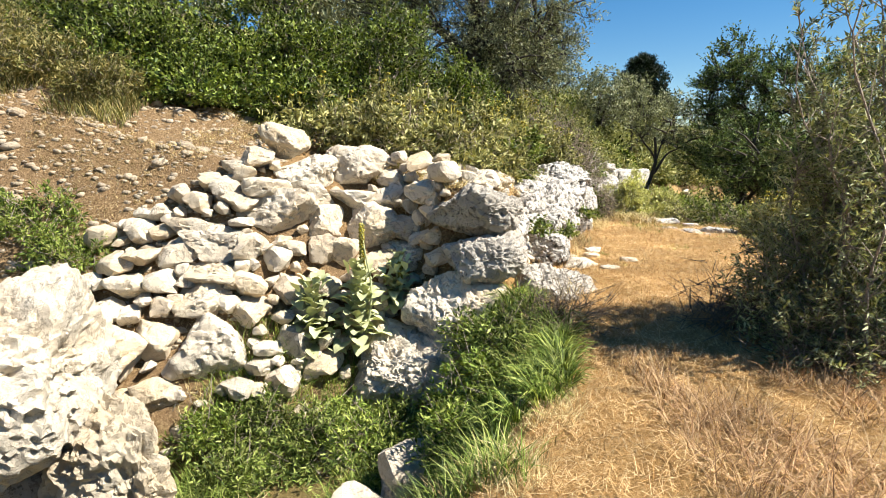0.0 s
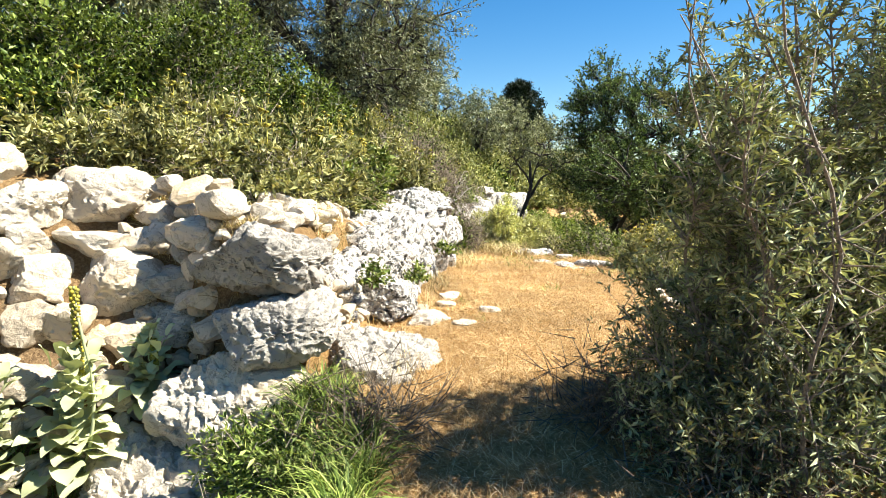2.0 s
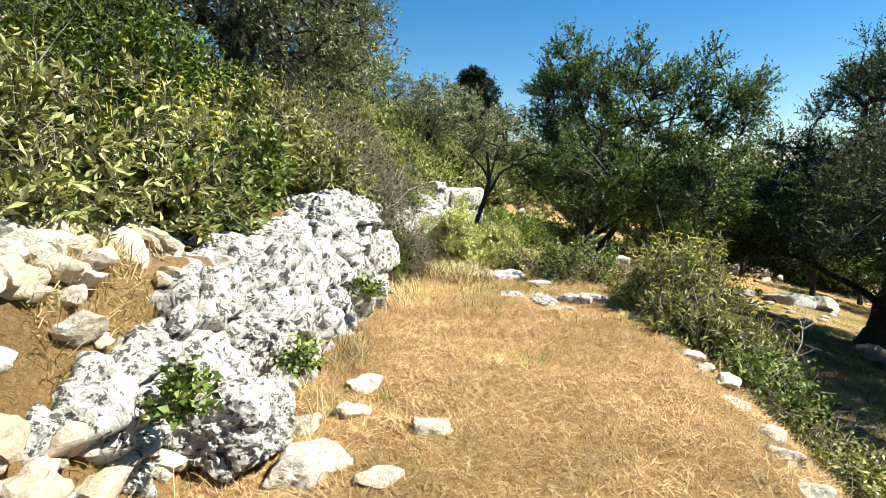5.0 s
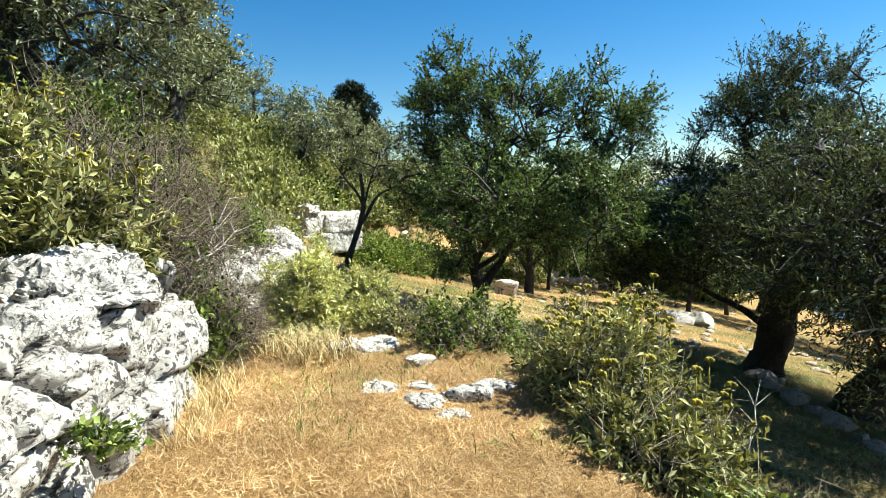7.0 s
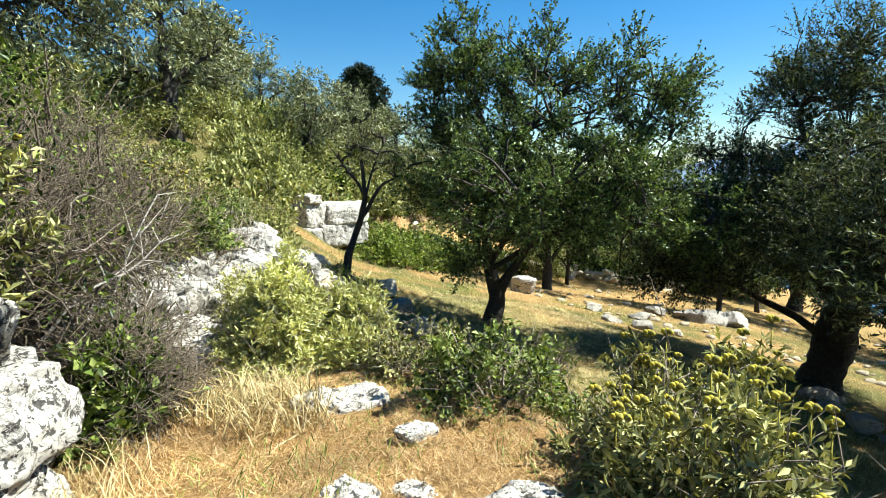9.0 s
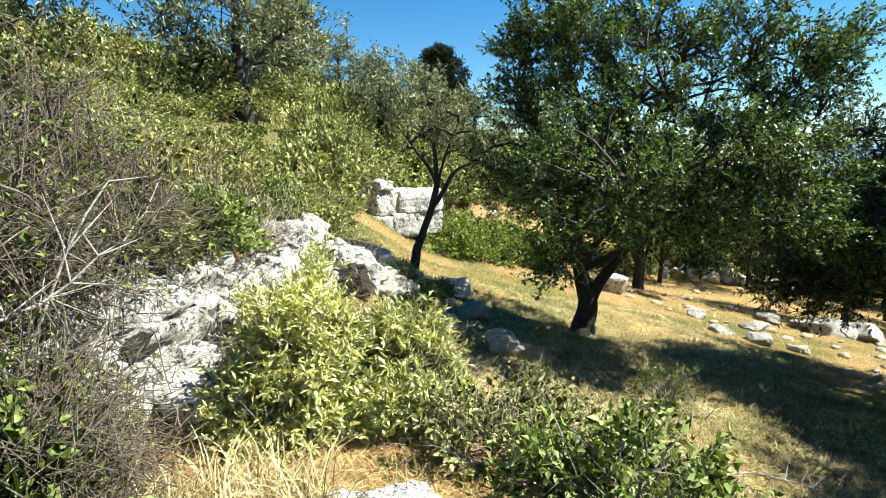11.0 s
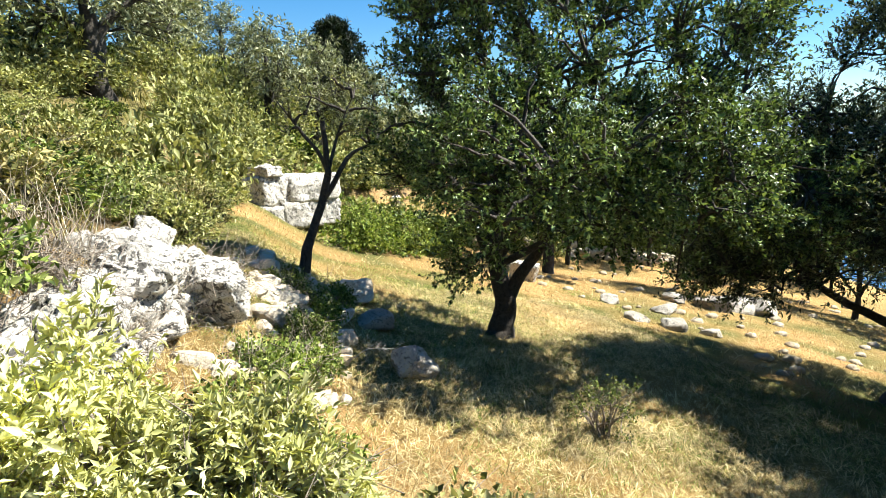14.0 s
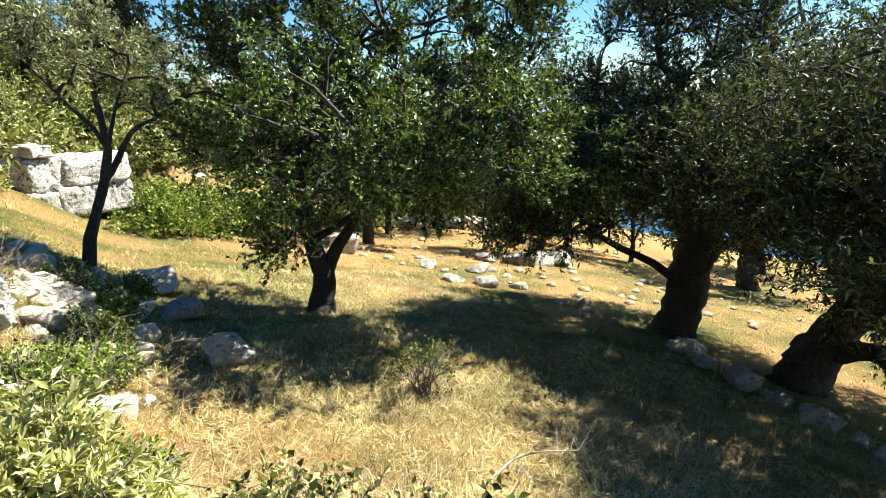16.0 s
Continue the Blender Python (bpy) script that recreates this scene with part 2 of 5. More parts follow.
def lattice(p, seed):
    i = p.astype(np.int64)
    h = (i[..., 0] * 374761393 + i[..., 1] * 668265263 + i[..., 2] * 2147483647 + seed * 1274126177) & 0xFFFFFFFF
    h = ((h ^ (h >> 13)) * 1103515245) & 0xFFFFFFFF
    h = ((h ^ (h >> 16)) * 22695477) & 0xFFFFFFFF
    return ((h ^ (h >> 15)) & 0xFFFF) / 65535.0


def vnoise(p, seed=0):
    """Smooth value noise from -1 to 1."""
    f0 = np.floor(p)
    u = p - f0
    u = u * u * (3 - 2 * u)
    r = 0
    for k in range(8):
        o = np.array([(k >> 0) & 1, (k >> 1) & 1, (k >> 2) & 1])
        w = np.prod(np.where(o, u, 1 - u), axis=-1)
        r = r + w * lattice(f0 + o, seed)
    return r * 2 - 1


def fbm(p, seed=0, octaves=4, gain=0.5):
    r, a = 0, 1.0
    for k in range(octaves):
        r = r + a * vnoise(p * 2.03 ** k + 17.3 * k, seed + k)
        a *= gain
    return r


def mesh_of(name, verts, faces, mats, smooth=False):
    """faces: an (n, 3) or (n, 4) array."""
    me = bpy.data.meshes.new(name)
    verts, faces = np.asarray(verts, np.float32), np.asarray(faces, np.int32)
    me.vertices.add(len(verts))
    me.vertices.foreach_set("co", verts.ravel())
    me.loops.add(faces.size)
    me.loops.foreach_set("vertex_index", faces.ravel())
    me.polygons.add(len(faces))
    me.polygons.foreach_set("loop_start", np.arange(len(faces), dtype=np.int32) * faces.shape[1])
    if smooth:
        me.polygons.foreach_set("use_smooth", np.ones(len(faces), bool))
    me.update(calc_edges=True)
    for m in (mats if isinstance(mats, (list, tuple)) else [mats]):
        me.materials.append(m)
    return me


def part(name, me, parent, label=""):
    ob = new(name, me)
    ob.parent = parent
    if label:
        ob["label"] = label
    return ob


def empty(name, at, label, category, group="", kind=""):
    ob = new(name)
    ob.location = at
    ob.empty_display_size = 0.1
    return tagged(ob, label, category, group, kind)


def unit(v):
    return v / np.maximum(np.linalg.norm(v, axis=-1, keepdims=True), 1e-9)


def leaves(p, d, n, length, width, cup=0.12):
    """Folded leaf blades: base p, way d, upper side n. Returns verts, tris."""
    k = len(p)
    s = unit(np.cross(d, n))
    n = np.cross(s, d)
    length, width = np.broadcast_to(length, k)[:, None], np.broadcast_to(width, k)[:, None]
    mid = p + d * length * 0.48 + n * width * cup * 2
    v = np.stack([p, mid - s * width / 2, p + d * length - n * length * 0.1, mid + s * width / 2], 1).reshape(-1, 3)
    b = np.arange(k)[:, None] * 4
    f = np.concatenate([b + (0, 2, 1), b + (0, 3, 2)], 1).reshape(-1, 3)
    return v, f


def spikes(a, b, r):
    """Thin three-sided twigs from a to b."""
    k = len(a)
    d = unit(b - a)
    s = unit(np.cross(d, np.array([0.3, 0.5, 0.81])))
    q = np.cross(d, s)
    r = np.broadcast_to(r, k)[:, None]
    v = np.stack([a + s * r, a - s * r * 0.5 + q * r * 0.87, a - s * r * 0.5 - q * r * 0.87, b], 1).reshape(-1, 3)
    i = np.arange(k)[:, None] * 4
    f = np.concatenate([i + (0, 1, 3), i + (1, 2, 3), i + (2, 0, 3)], 1).reshape(-1, 3)
    return v, f


def join(*pieces):
    vs, fs, n = [], [], 0
    for v, f in pieces:
        vs.append(v)
        fs.append(f + n)
        n += len(v)
    return np.concatenate(vs), np.concatenate(fs)


def tube(pts, radii, sides=8, rough=0.0, seed=0):
    """A tapered limb along pts. Quads; the tip closes to a point-like ring."""
    pts = np.asarray(pts, float)
    k = len(pts)
    t = unit(np.gradient(pts, axis=0))
    s = unit(np.cross(t, np.array([0.21, 0.93, 0.3])))
    q = np.cross(t, s)
    a = np.linspace(0, 2 * np.pi, sides, endpoint=False)
    r = np.asarray(radii, float)[:, None] * np.ones(sides)
    if rough:
        wob = fbm(np.stack([np.cos(a)[None] * 1.3 + 0 * pts[:, :1], np.sin(a)[None] * 1.3 + 0 * pts[:, :1], pts[:, 2:3] * 1.6 + 0 * a[None]], -1) + seed, seed, 3)
        r = r * (1 + rough * wob)
    v = pts[:, None] + r[..., None] * (np.cos(a)[None, :, None] * s[:, None] + np.sin(a)[None, :, None] * q[:, None])
    i = np.arange(k - 1)[:, None] * sides
    j = np.arange(sides)[None]
    j2 = (j + 1) % sides
    f = np.stack([i + j, i + j2, i + sides + j2, i + sides + j], -1).reshape(-1, 4)
    cap = np.array([[0, (m + 1) % sides, m, m] for m in range(1, sides - 1)]) + (k - 1) * sides
    return v.reshape(-1, 3), f


def curve(a, b, sag, n=6, seed=0):
    """A bent line from a to b."""
    a, b = np.asarray(a, float), np.asarray(b, float)
    u = np.linspace(0, 1, n)[:, None]
    off = vnoise(np.concatenate([u * 2.2, u * 0 + seed * 3.1, u * 0], 1), seed)[:, None]
    off2 = vnoise(np.concatenate([u * 2.2, u * 0 + seed * 1.7 + 9, u * 0], 1), seed + 5)[:, None]
    L = np.linalg.norm(b - a)
    side = unit(np.cross(b - a, np.array([0.1, 0.2, 1.0])))
    return a + (b - a) * u + np.array([0, 0, 1.0]) * sag * L * np.sin(u * np.pi) + (side * off + np.array([0, 0, 1.0]) * off2) * 0.12 * L * np.sin(u * np.pi)


def tris(q):
    return np.concatenate([q[:, (0, 1, 2)], q[:, (0, 2, 3)]])


def sprays(centres, radius, n, rng, up=0.35, middle=None, out=0.8):
    """n twigs round each clump: their roots and tips."""
    c = np.repeat(np.asarray(centres, float), n, 0)
    r = np.repeat(np.broadcast_to(radius, len(centres)), n)[:, None]
    rnd = unit(rng.normal(size=c.shape))
    away = unit(c - middle) if middle is not None else 0
    d = unit(rnd + out * away + np.array([0, 0, up]))
    root = c + rnd * r * 0.25 * rng.random((len(c), 1))
    return root, root + d * r * (0.55 + 0.6 * rng.random((len(c), 1)))


def dress(a, b, per, length, width, rng, splay=0.9, up=0.3, vary=0.35, start=0.15):
    """Leaves along twigs from a to b."""
    k = len(a)
    u = start + (1 - start) * rng.random((k, per, 1))
    p = a[:, None] + (b - a)[:, None] * u
    d = unit(b - a)[:, None]
    d = unit(d * 0.7 + splay * unit(rng.normal(size=p.shape)) + np.array([0, 0, up * 0.3])).reshape(-1, 3)
    n = unit(rng.normal(size=d.shape) * 0.7 + np.array([0, 0, 0.6 + up]))
    m = len(d)
    s = 1 + vary * rng.normal(size=m).clip(-1.6, 1.8)
    return leaves(p.reshape(-1, 3), d, n, length * s, width * s)


def lumps(radii, n, rng, low=0.15, shell=0.45, lift=0.0):
    """Clump centres in an uneven half-dome standing on z = 0."""
    d = unit(rng.normal(size=(n, 3)))
    d[:, 2] = np.abs(d[:, 2]) * (1 - low) + low * rng.random(n)
    r = (shell + (1 - shell) * rng.random((n, 1))) * (0.82 + 0.3 * vnoise(d * 1.7 + rng.random(3) * 40, 3)[:, None])
    return d * r * np.asarray(radii) + (0, 0, lift)


def shrub(name, at, radii, label, category, leaf, mat, rng, clumps=60, twigs=11, per=12, spray=0.28, group="", stems=16, shell=0.4, up=0.4,
          bare=0, flowers=0, twig_mat=None, low=0.15, turn=0):
    """A bush: a fan of stems, its twigs and its foliage, and flower heads where it has them."""
    ob = empty(name, at, label, category, group)
    c = lumps(radii, clumps, rng, low, shell)
    a, b = sprays(c, spray, twigs, rng, up, np.array([0, 0, radii[2] * 0.2]))
    b[:, 2] = np.maximum(b[:, 2], 0.02)
    part("foliage", mesh_of("foliage", *dress(a, b, per, leaf[0], leaf[1], rng), mat), ob)
    woody = []
    for k in range(min(stems, clumps)):
        foot = np.array([rng.normal() * radii[0] * 0.13, rng.normal() * radii[1] * 0.13, -0.05])
        pts = curve(foot, c[k], 0.12, 6, k)
        v, f = tube(pts, np.linspace(0.016, 0.005, 6) * (0.6 + radii[2] * 0.4), 4)
        woody.append((v, tris(f)))
    pick = rng.random(len(a)) < (0.5 if leaf[0] < 0.1 else 0.15)
    woody.append(spikes(a[pick], b[pick], 0.004))
    if bare:
        ca = lumps(np.asarray(radii) * 0.85, bare, rng, low, 0.3)
        d = unit(rng.normal(size=ca.shape) + unit(ca) * 0.6 + (0, 0, 0.2))
        for s in range(3):
            e = ca + d * 0.22
            woody.append(spikes(ca - d * 0.04, e, 0.007 - 0.0015 * s))
            ca, d = e, unit(d + 0.7 * rng.normal(size=d.shape))
    if stems:
        part("brushwood", mesh_of("brushwood", *join(*woody), twig_mat or M_TWIG), ob)["kind"] = "stuff"
    if flowers:
        top = b[np.argsort(-b[:, 2] - 0.4 * np.linalg.norm(b[:, :2], axis=1))[:flowers * 4]]
        top = top[rng.choice(len(top), min(flowers, len(top)), replace=False)]
        for p in top:
            h = part("flower_head", HEAD, ob, "dusty yellow whorled flower head")
            h.matrix_basis = Matrix.Translation(p + np.array([0, 0, 0.03])) @ Matrix.Scale(rng.uniform(0.8, 1.4), 4)
    ob.rotation_euler = (0, 0, turn)
    return ob


def ball(level):
    bm = bmesh.new()
    bmesh.ops.create_icosphere(bm, subdivisions=level, radius=1.0)
    v = np.array([x.co[:] for x in bm.verts])
    f = np.array([[x.index for x in g.verts] for g in bm.faces])
    bm.free()
    return v, f


BALL = {k: ball(k) for k in (1, 2, 3, 4, 5, 6)}


# a whorl of buds on a short stalk
HEAD = mesh_of("flower_head", *join(spikes(np.array([[0, 0, -0.06]]), np.array([[0, 0, 0.09]]), 0.005), *[(BALL[1][0] * (0.013, 0.013, 0.012) + (0.017 * math.cos(q), 0.017 * math.sin(q), 0.07 + 0.006 * math.sin(q * 3)), BALL[1][1]) for q in np.arange(7) * 0.9]), M_YELLOW)


def rock_verts(level, size, seed, boxy=0.55, cuts=9, rough=0.10, fine=0.03, karst=0.0, flat_foot=False):
    """A broken stone: a rounded block cut by planes, with worn relief."""
    rng = np.random.default_rng(seed)
    v, f = BALL[level]
    d = v.copy()
    power = 2 / boxy
    tight = 34.0
    near = np.sum(np.abs(d) ** power, axis=1) ** (tight / power)
    for k in range(cuts):
        n = unit(rng.normal(size=3))
        h = rng.uniform(0.55, 0.92)
        near = near + np.maximum(d @ n / h, 0) ** tight
    v = d * (near ** (-1 / tight))[:, None]
    v = v / np.max(np.abs(v), axis=0) * 0.98
    v = v * np.asarray(size) / 2
    big = float(np.max(size))
    nrm = unit(d / np.asarray(size))
    p = v / big + rng.random(3) * 50
    off = 0.45 * rough * fbm(p * 3.2, seed, 3) + fine * (0.35 - np.abs(fbm(p * 9, seed + 9, 5 if level > 4 else 3, 0.62)))
    if karst:
        holes = np.abs(fbm(p * 5.5, seed + 21, 3, 0.55))
        off = off - karst * np.clip(0.22 - holes, 0, 1) * 1.6
        pits = vnoise(p * 17, seed + 33)
        off = off - karst * 0.35 * np.clip(pits - 0.25, 0, 1)
    v = v + nrm * off[:, None] * big
    if flat_foot:
        v[:, 2] = np.maximum(v[:, 2], -size[2] * 0.45)
    return v, f


def hewn(size, seed, cuts=20, rough=0.05):
    """A squared block with worn edges and a weathered skin."""
    bm = bmesh.new()
    bmesh.ops.create_cube(bm, size=2.0)
    bmesh.ops.subdivide_edges(bm, edges=bm.edges[:], cuts=cuts, use_grid_fill=True)
    v = np.array([x.co[:] for x in bm.verts])
    f = np.array([[x.index for x in g.verts] for g in bm.faces])
    bm.free()
    v = v * (np.sum(np.abs(v) ** 9, axis=1) ** (-1 / 9))[:, None] * np.max(np.abs(v), axis=1)[:, None]
    n = unit(np.sign(v) * np.abs(v) ** 6)
    v = v * np.asarray(size) / 2
    p = v + seed * 7.3
    off = rough * fbm(p * 1.7, seed, 4, 0.6) - 0.09 * np.clip(0.2 - np.abs(fbm(p * 3.6, seed + 4, 3)), 0, 1) * 2 - 0.05 * np.clip(vnoise(p * 8, seed + 7) - 0.2, 0, 1)
    return v + n * off[:, None], f


def rock_mesh(name, mat, level, *a, **k):
    v, f = rock_verts(level, *a, **k)
    me = mesh_of(name, v, f, mat, True)
    me.set_sharp_from_angle(angle=radians(30 if level < 5 else 42))
    return me


def cells(p, seeds):
    """The nearest seed of each point, and the distances to the nearest two."""
    i0 = np.zeros(len(p), int)
    d0, d1 = np.full(len(p), 1e9), np.full(len(p), 1e9)
    for k, c in enumerate(seeds):
        d = np.linalg.norm(p - c, axis=1)
        near = d < d0
        d1 = np.where(near, d0, np.minimum(d1, d))
        i0 = np.where(near, k, i0)
        d0 = np.where(near, d, d0)
    return i0, d0, d1


def rock_face(line, tops, deep, seed, step=0.025, block=0.5, karst=0.09, proud=0.09, batter=0.22, skew=0.16):
    """A weathered rock face along a line of (x, y), with its top running back into the slope, broken into blocks by cracks."""
    rng = np.random.default_rng(seed)
    line = np.array(line, float)
    run = np.concatenate([[0], np.cumsum(np.linalg.norm(np.diff(line, axis=0), axis=1))])
    n = int(run[-1] / step)
    q = np.linspace(0, run[-1], n)
    xy = np.stack([np.interp(q, run, line[:, k]) for k in range(2)], 1)
    for _ in range(12):
        xy[1:-1] = (xy[:-2] + xy[1:-1] * 2 + xy[2:]) / 4
    top = np.interp(q, run, tops)
    t = unit(np.gradient(xy, axis=0))
    out = np.stack([t[:, 1], -t[:, 0]], 1)
    foot = ground_z(xy[:, 0] + out[:, 0] * 0.3, xy[:, 1] + out[:, 1] * 0.3) - 0.25
    rows = int((float(np.max(top - foot)) + deep) / step)
    v = np.linspace(0, 1, rows)[None]
    share = 0.62
    up = np.clip(v / share, 0, 1)
    back = np.clip((v - share) / (1 - share), 0, 1)
    z = foot[:, None] + (top - foot)[:, None] * np.sin(up * np.pi / 2) ** 0.8 - 0.1 * back ** 2
    away = -batter * up ** 2 - deep * back
    P = np.stack([xy[:, :1] + out[:, :1] * away, xy[:, 1:] + out[:, 1:] * away, z], -1)
    a, b = np.gradient(P, axis=0), np.gradient(P, axis=1)
    N = unit(np.cross(a, b))
    if N[n // 2, 3] @ np.array([*out[n // 2], 0]) < 0:
        N = -N
    p, nn = P.reshape(-1, 3), N.reshape(-1, 3)
    area = run[-1] * (float(np.mean(top - foot)) + deep)
    m = int(area / block ** 2 * 1.3)
    seeds = p[rng.choice(len(p), m)] + rng.normal(size=(m, 3)) * 0.1
    warp = p + 0.10 * np.stack([fbm(p * 2.2 + k * 31, seed + k, 3) for k in range(3)], -1)
    i, d0, d1 = cells(warp * (1, 1, 1.35), seeds * (1, 1, 1.35))
    tilt = rng.normal(size=(m, 3)) * skew
    off = (rng.random(m)[i] - 0.4) * proud + np.sum((p - seeds[i]) * tilt[i], 1)
    off = off - 0.10 * np.exp(-((d1 - d0) / 0.03) ** 2)
    holes = np.abs(fbm(p * 4.2, seed + 21, 3, 0.55))
    off = off - karst * np.clip(0.25 - holes, 0, 1) * 1.8 - karst * 0.5 * np.clip(vnoise(p * 13, seed + 33) - 0.2, 0, 1)
    off = off + 0.035 * fbm(p * 6, seed + 3, 4, 0.6)
    p = p + nn * off[:, None]
    gi, gj = np.meshgrid(np.arange(n - 1), np.arange(rows - 1), indexing="ij")
    k = (gi * rows + gj).ravel()
    return p, np.stack([k, k + rows, k + rows + 1, k + 1], -1)


# ---- ground ----
def ticks(lo, hi, step, far, grow=1.13):
    mid = list(np.arange(lo, hi, step))
    s, a = step, hi
    up = []
    while a < far[1]:
        up.append(a)
        s *= grow
        a += s
    s, a = step, lo
    dn = []
    while a > far[0]:
        s *= grow
        a -= s
        dn.append(a)
    return np.array(dn[::-1] + mid + up + [far[1] + 50])


def ground_z(x, y):
    x, y = np.asarray(x, float), np.asarray(y, float)
    p = np.stack([x, y, 0 * x], -1)
    near = 1 / (1 + np.hypot(x - 4, y - 9) / 40)
    lump = 0.05 * fbm(p * 0.9, 2, 3) + 0.025 * fbm(p * 4.0, 5, 2)
    lump = lump + 0.05 * fbm(p * 2.6, 12, 2) * ramp(-2.2, -3.0, x) * ramp(5.0, 5.6, y) * ramp(9.0, 8.0, y)
    return height(x, y) + lump * near * 1.0 + (1 - near) * 1.2 * fbm(p * 0.05, 8, 3)


def make_ground():
    xs, ys = ticks(-5, 15, 0.14, (-2500, 3200)), ticks(-2, 25, 0.14, (-1500, 3800))
    gx, gy = np.meshgrid(xs, ys)
    v = np.stack([gx, gy, ground_z(gx, gy)], -1).reshape(-1, 3)
    nx = len(xs)
    i, j = np.meshgrid(np.arange(len(ys) - 1), np.arange(nx - 1), indexing="ij")
    k = (i * nx + j).ravel()
    me = mesh_of("ground", v, np.stack([k, k + 1, k + nx + 1, k + nx], -1), M_EARTH, True)
    x, y = v[:, 0], v[:, 1]
    p = np.stack([x, y, 0 * x], -1)
    n1 = fbm(p * 0.8, 31, 3)
    s = wall_line(y) - x
    hollow = ramp(0.1, 0.7, np.interp(y, (0, 2, 3.2, 4.5, 5.7), (-0.9, 0.05, 0.7, 0.95, 0.75)) - x) * (y < 6.2) * (y > -1)
    bank = ramp(0.0, 0.4, s) * (y > 4.6)
    lower = np.maximum(ramp(0.3, 1.4, x - path_edge(y)), ramp(12.6, 14, y))
    green = np.clip(np.maximum(hollow * 0.75, lower * (0.58 + 0.5 * n1)) + 0.12 * n1 + ramp(0.8, 3, s) * (y > 8) * 0.8, 0, 1)
    green = np.clip(green + 0.5 * ramp(3.6, 1.2, np.hypot(x - 9.0, y - 18.4)), 0, 1)
    orange = ramp(21, 26, y) * (x > 13)
    soil = np.clip(0.8 * ramp(-2.0, -2.6, x) * ramp(4.3, 5.0, y) * ramp(8.6, 7.6, y) + bank * (0.75 - 0.5 * ramp(1.5, 5, s)) + 0.3 * hollow + 0.15 * n1, 0, 1)
    col = np.stack([x * 0, green * (1 - 0.5 * orange), soil, x * 0 + 1], -1).astype(np.float32)
    a = me.attributes.new("cover", "FLOAT_COLOR", "POINT")
    a.data.foreach_set("color", col.ravel())
    tagged(new("ground", me), "sloping terraces of dry straw, earth and thin grass", "ground", kind="structure")


make_ground()


# ---- the broken dry-stone wall ----
def gz(x, y):
    return float(ground_z(np.array([x]), np.array([y]))[0])


wall = empty("dry_stone_wall", (-1.0, 6.0, -0.6), "tumbled dry-stone wall of pale limestone blocks on a bank", "stone wall")
WALL_AT = Vector((-1.0, 6.0, -0.6))


def set_stone(at, size, mat, seed, level=4, turn=0.0, tip=0.0, lean=0.0, **k):
    ob = part("stone", rock_mesh("stone", mat, level, size, seed, **k), wall)
    ob.matrix_basis = Matrix.Translation(Vector(at) - WALL_AT) @ pose(0, 0, 0, lean, tip, turn)
    return ob


# x, y, z, width, height, depth, tip
CORNER = [(0.28, 5.92, 0.97, 1.0, 0.47, 0.9, 4), (0.38, 5.78, 0.50, 0.86, 0.52, 0.85, -6), (0.14, 5.66, -0.10, 1.02, 0.86, 0.7, 16),
          (-0.47, 5.5, -0.62, 1.4, 0.85, 0.95, 10)]
COURSE_TOP = [(-1.83, 6.62, 1.66, 0.54, 0.40, 0.5, 12), (-1.57, 6.62, 1.36, 0.76, 0.42, 0.6, -4), (-1.04, 6.92, 1.36, 0.70, 0.54, 0.6, 5),
              (-1.92, 6.25, 1.17, 0.52, 0.28, 0.5, -6), (-0.62, 6.9, 1.22, 0.5, 0.32, 0.5, 0), (-0.18, 6.45, 1.12, 0.5, 0.28, 0.5, 0), (-2.06, 6.42, 1.5, 0.42, 0.26, 0.4, 4)]
COURSE_MID = [(-1.80, 6.18, 0.92, 0.80, 0.46, 0.6, -10), (-1.42, 6.45, 1.06, 0.34, 0.28, 0.4, 0), (-1.04, 6.62, 1.03, 0.55, 0.28, 0.5, 3),
              (-0.64, 6.70, 1.05, 0.44, 0.28, 0.5, 5), (-1.34, 6.32, 0.80, 0.42, 0.36, 0.4, 0), (-0.87, 6.45, 0.73, 0.68, 0.50, 0.5, 14),
              (-1.30, 6.12, 0.50, 0.33, 0.37, 0.4, 0), (-1.09, 6.15, 0.46, 0.33, 0.33, 0.4, 0), (-0.41, 6.48, 0.66, 0.54, 0.36, 0.5, -6), (-0.40, 6.35, 0.38, 0.62, 0.34, 0.5, 10)]
COURSE_LOW = [(-2.36, 5.88, 0.64, 0.84, 0.46, 0.6, 4), (-2.30, 5.66, 0.36, 0.80, 0.30, 0.6, 3), (-2.36, 5.46, 0.12, 0.70, 0.35, 0.6, -5), (-2.20, 5.20, -0.27, 0.82, 0.68, 0.6, 0),
              (-1.90, 5.42, 0.00, 0.36, 0.30, 0.4, 0), (-1.92, 5.58, 0.24, 0.38, 0.28, 0.4, 8), (-2.74, 5.12, -0.17, 0.46, 0.38, 0.4, 20), (-2.58, 4.82, -0.58, 0.40, 0.34, 0.4, 0),
              (-2.95, 4.95, -0.30, 0.36, 0.40, 0.4, 0), (-3.06, 5.42, 0.24, 0.46, 0.26, 0.4, 0), (-3.2, 5.25, 0.05, 0.46, 0.34, 0.4, 0)]
for k, (x, y, z, w, h, d, tip) in enumerate(CORNER):
    set_stone((x, y, z), (w, d, h), M_GREYROCK if k < 2 else M_STONE, 100 + k, 6, turn=8 - 9 * k, tip=tip, boxy=0.72 if k < 2 else 0.5, cuts=6, rough=0.12, fine=0.05, karst=0.04)
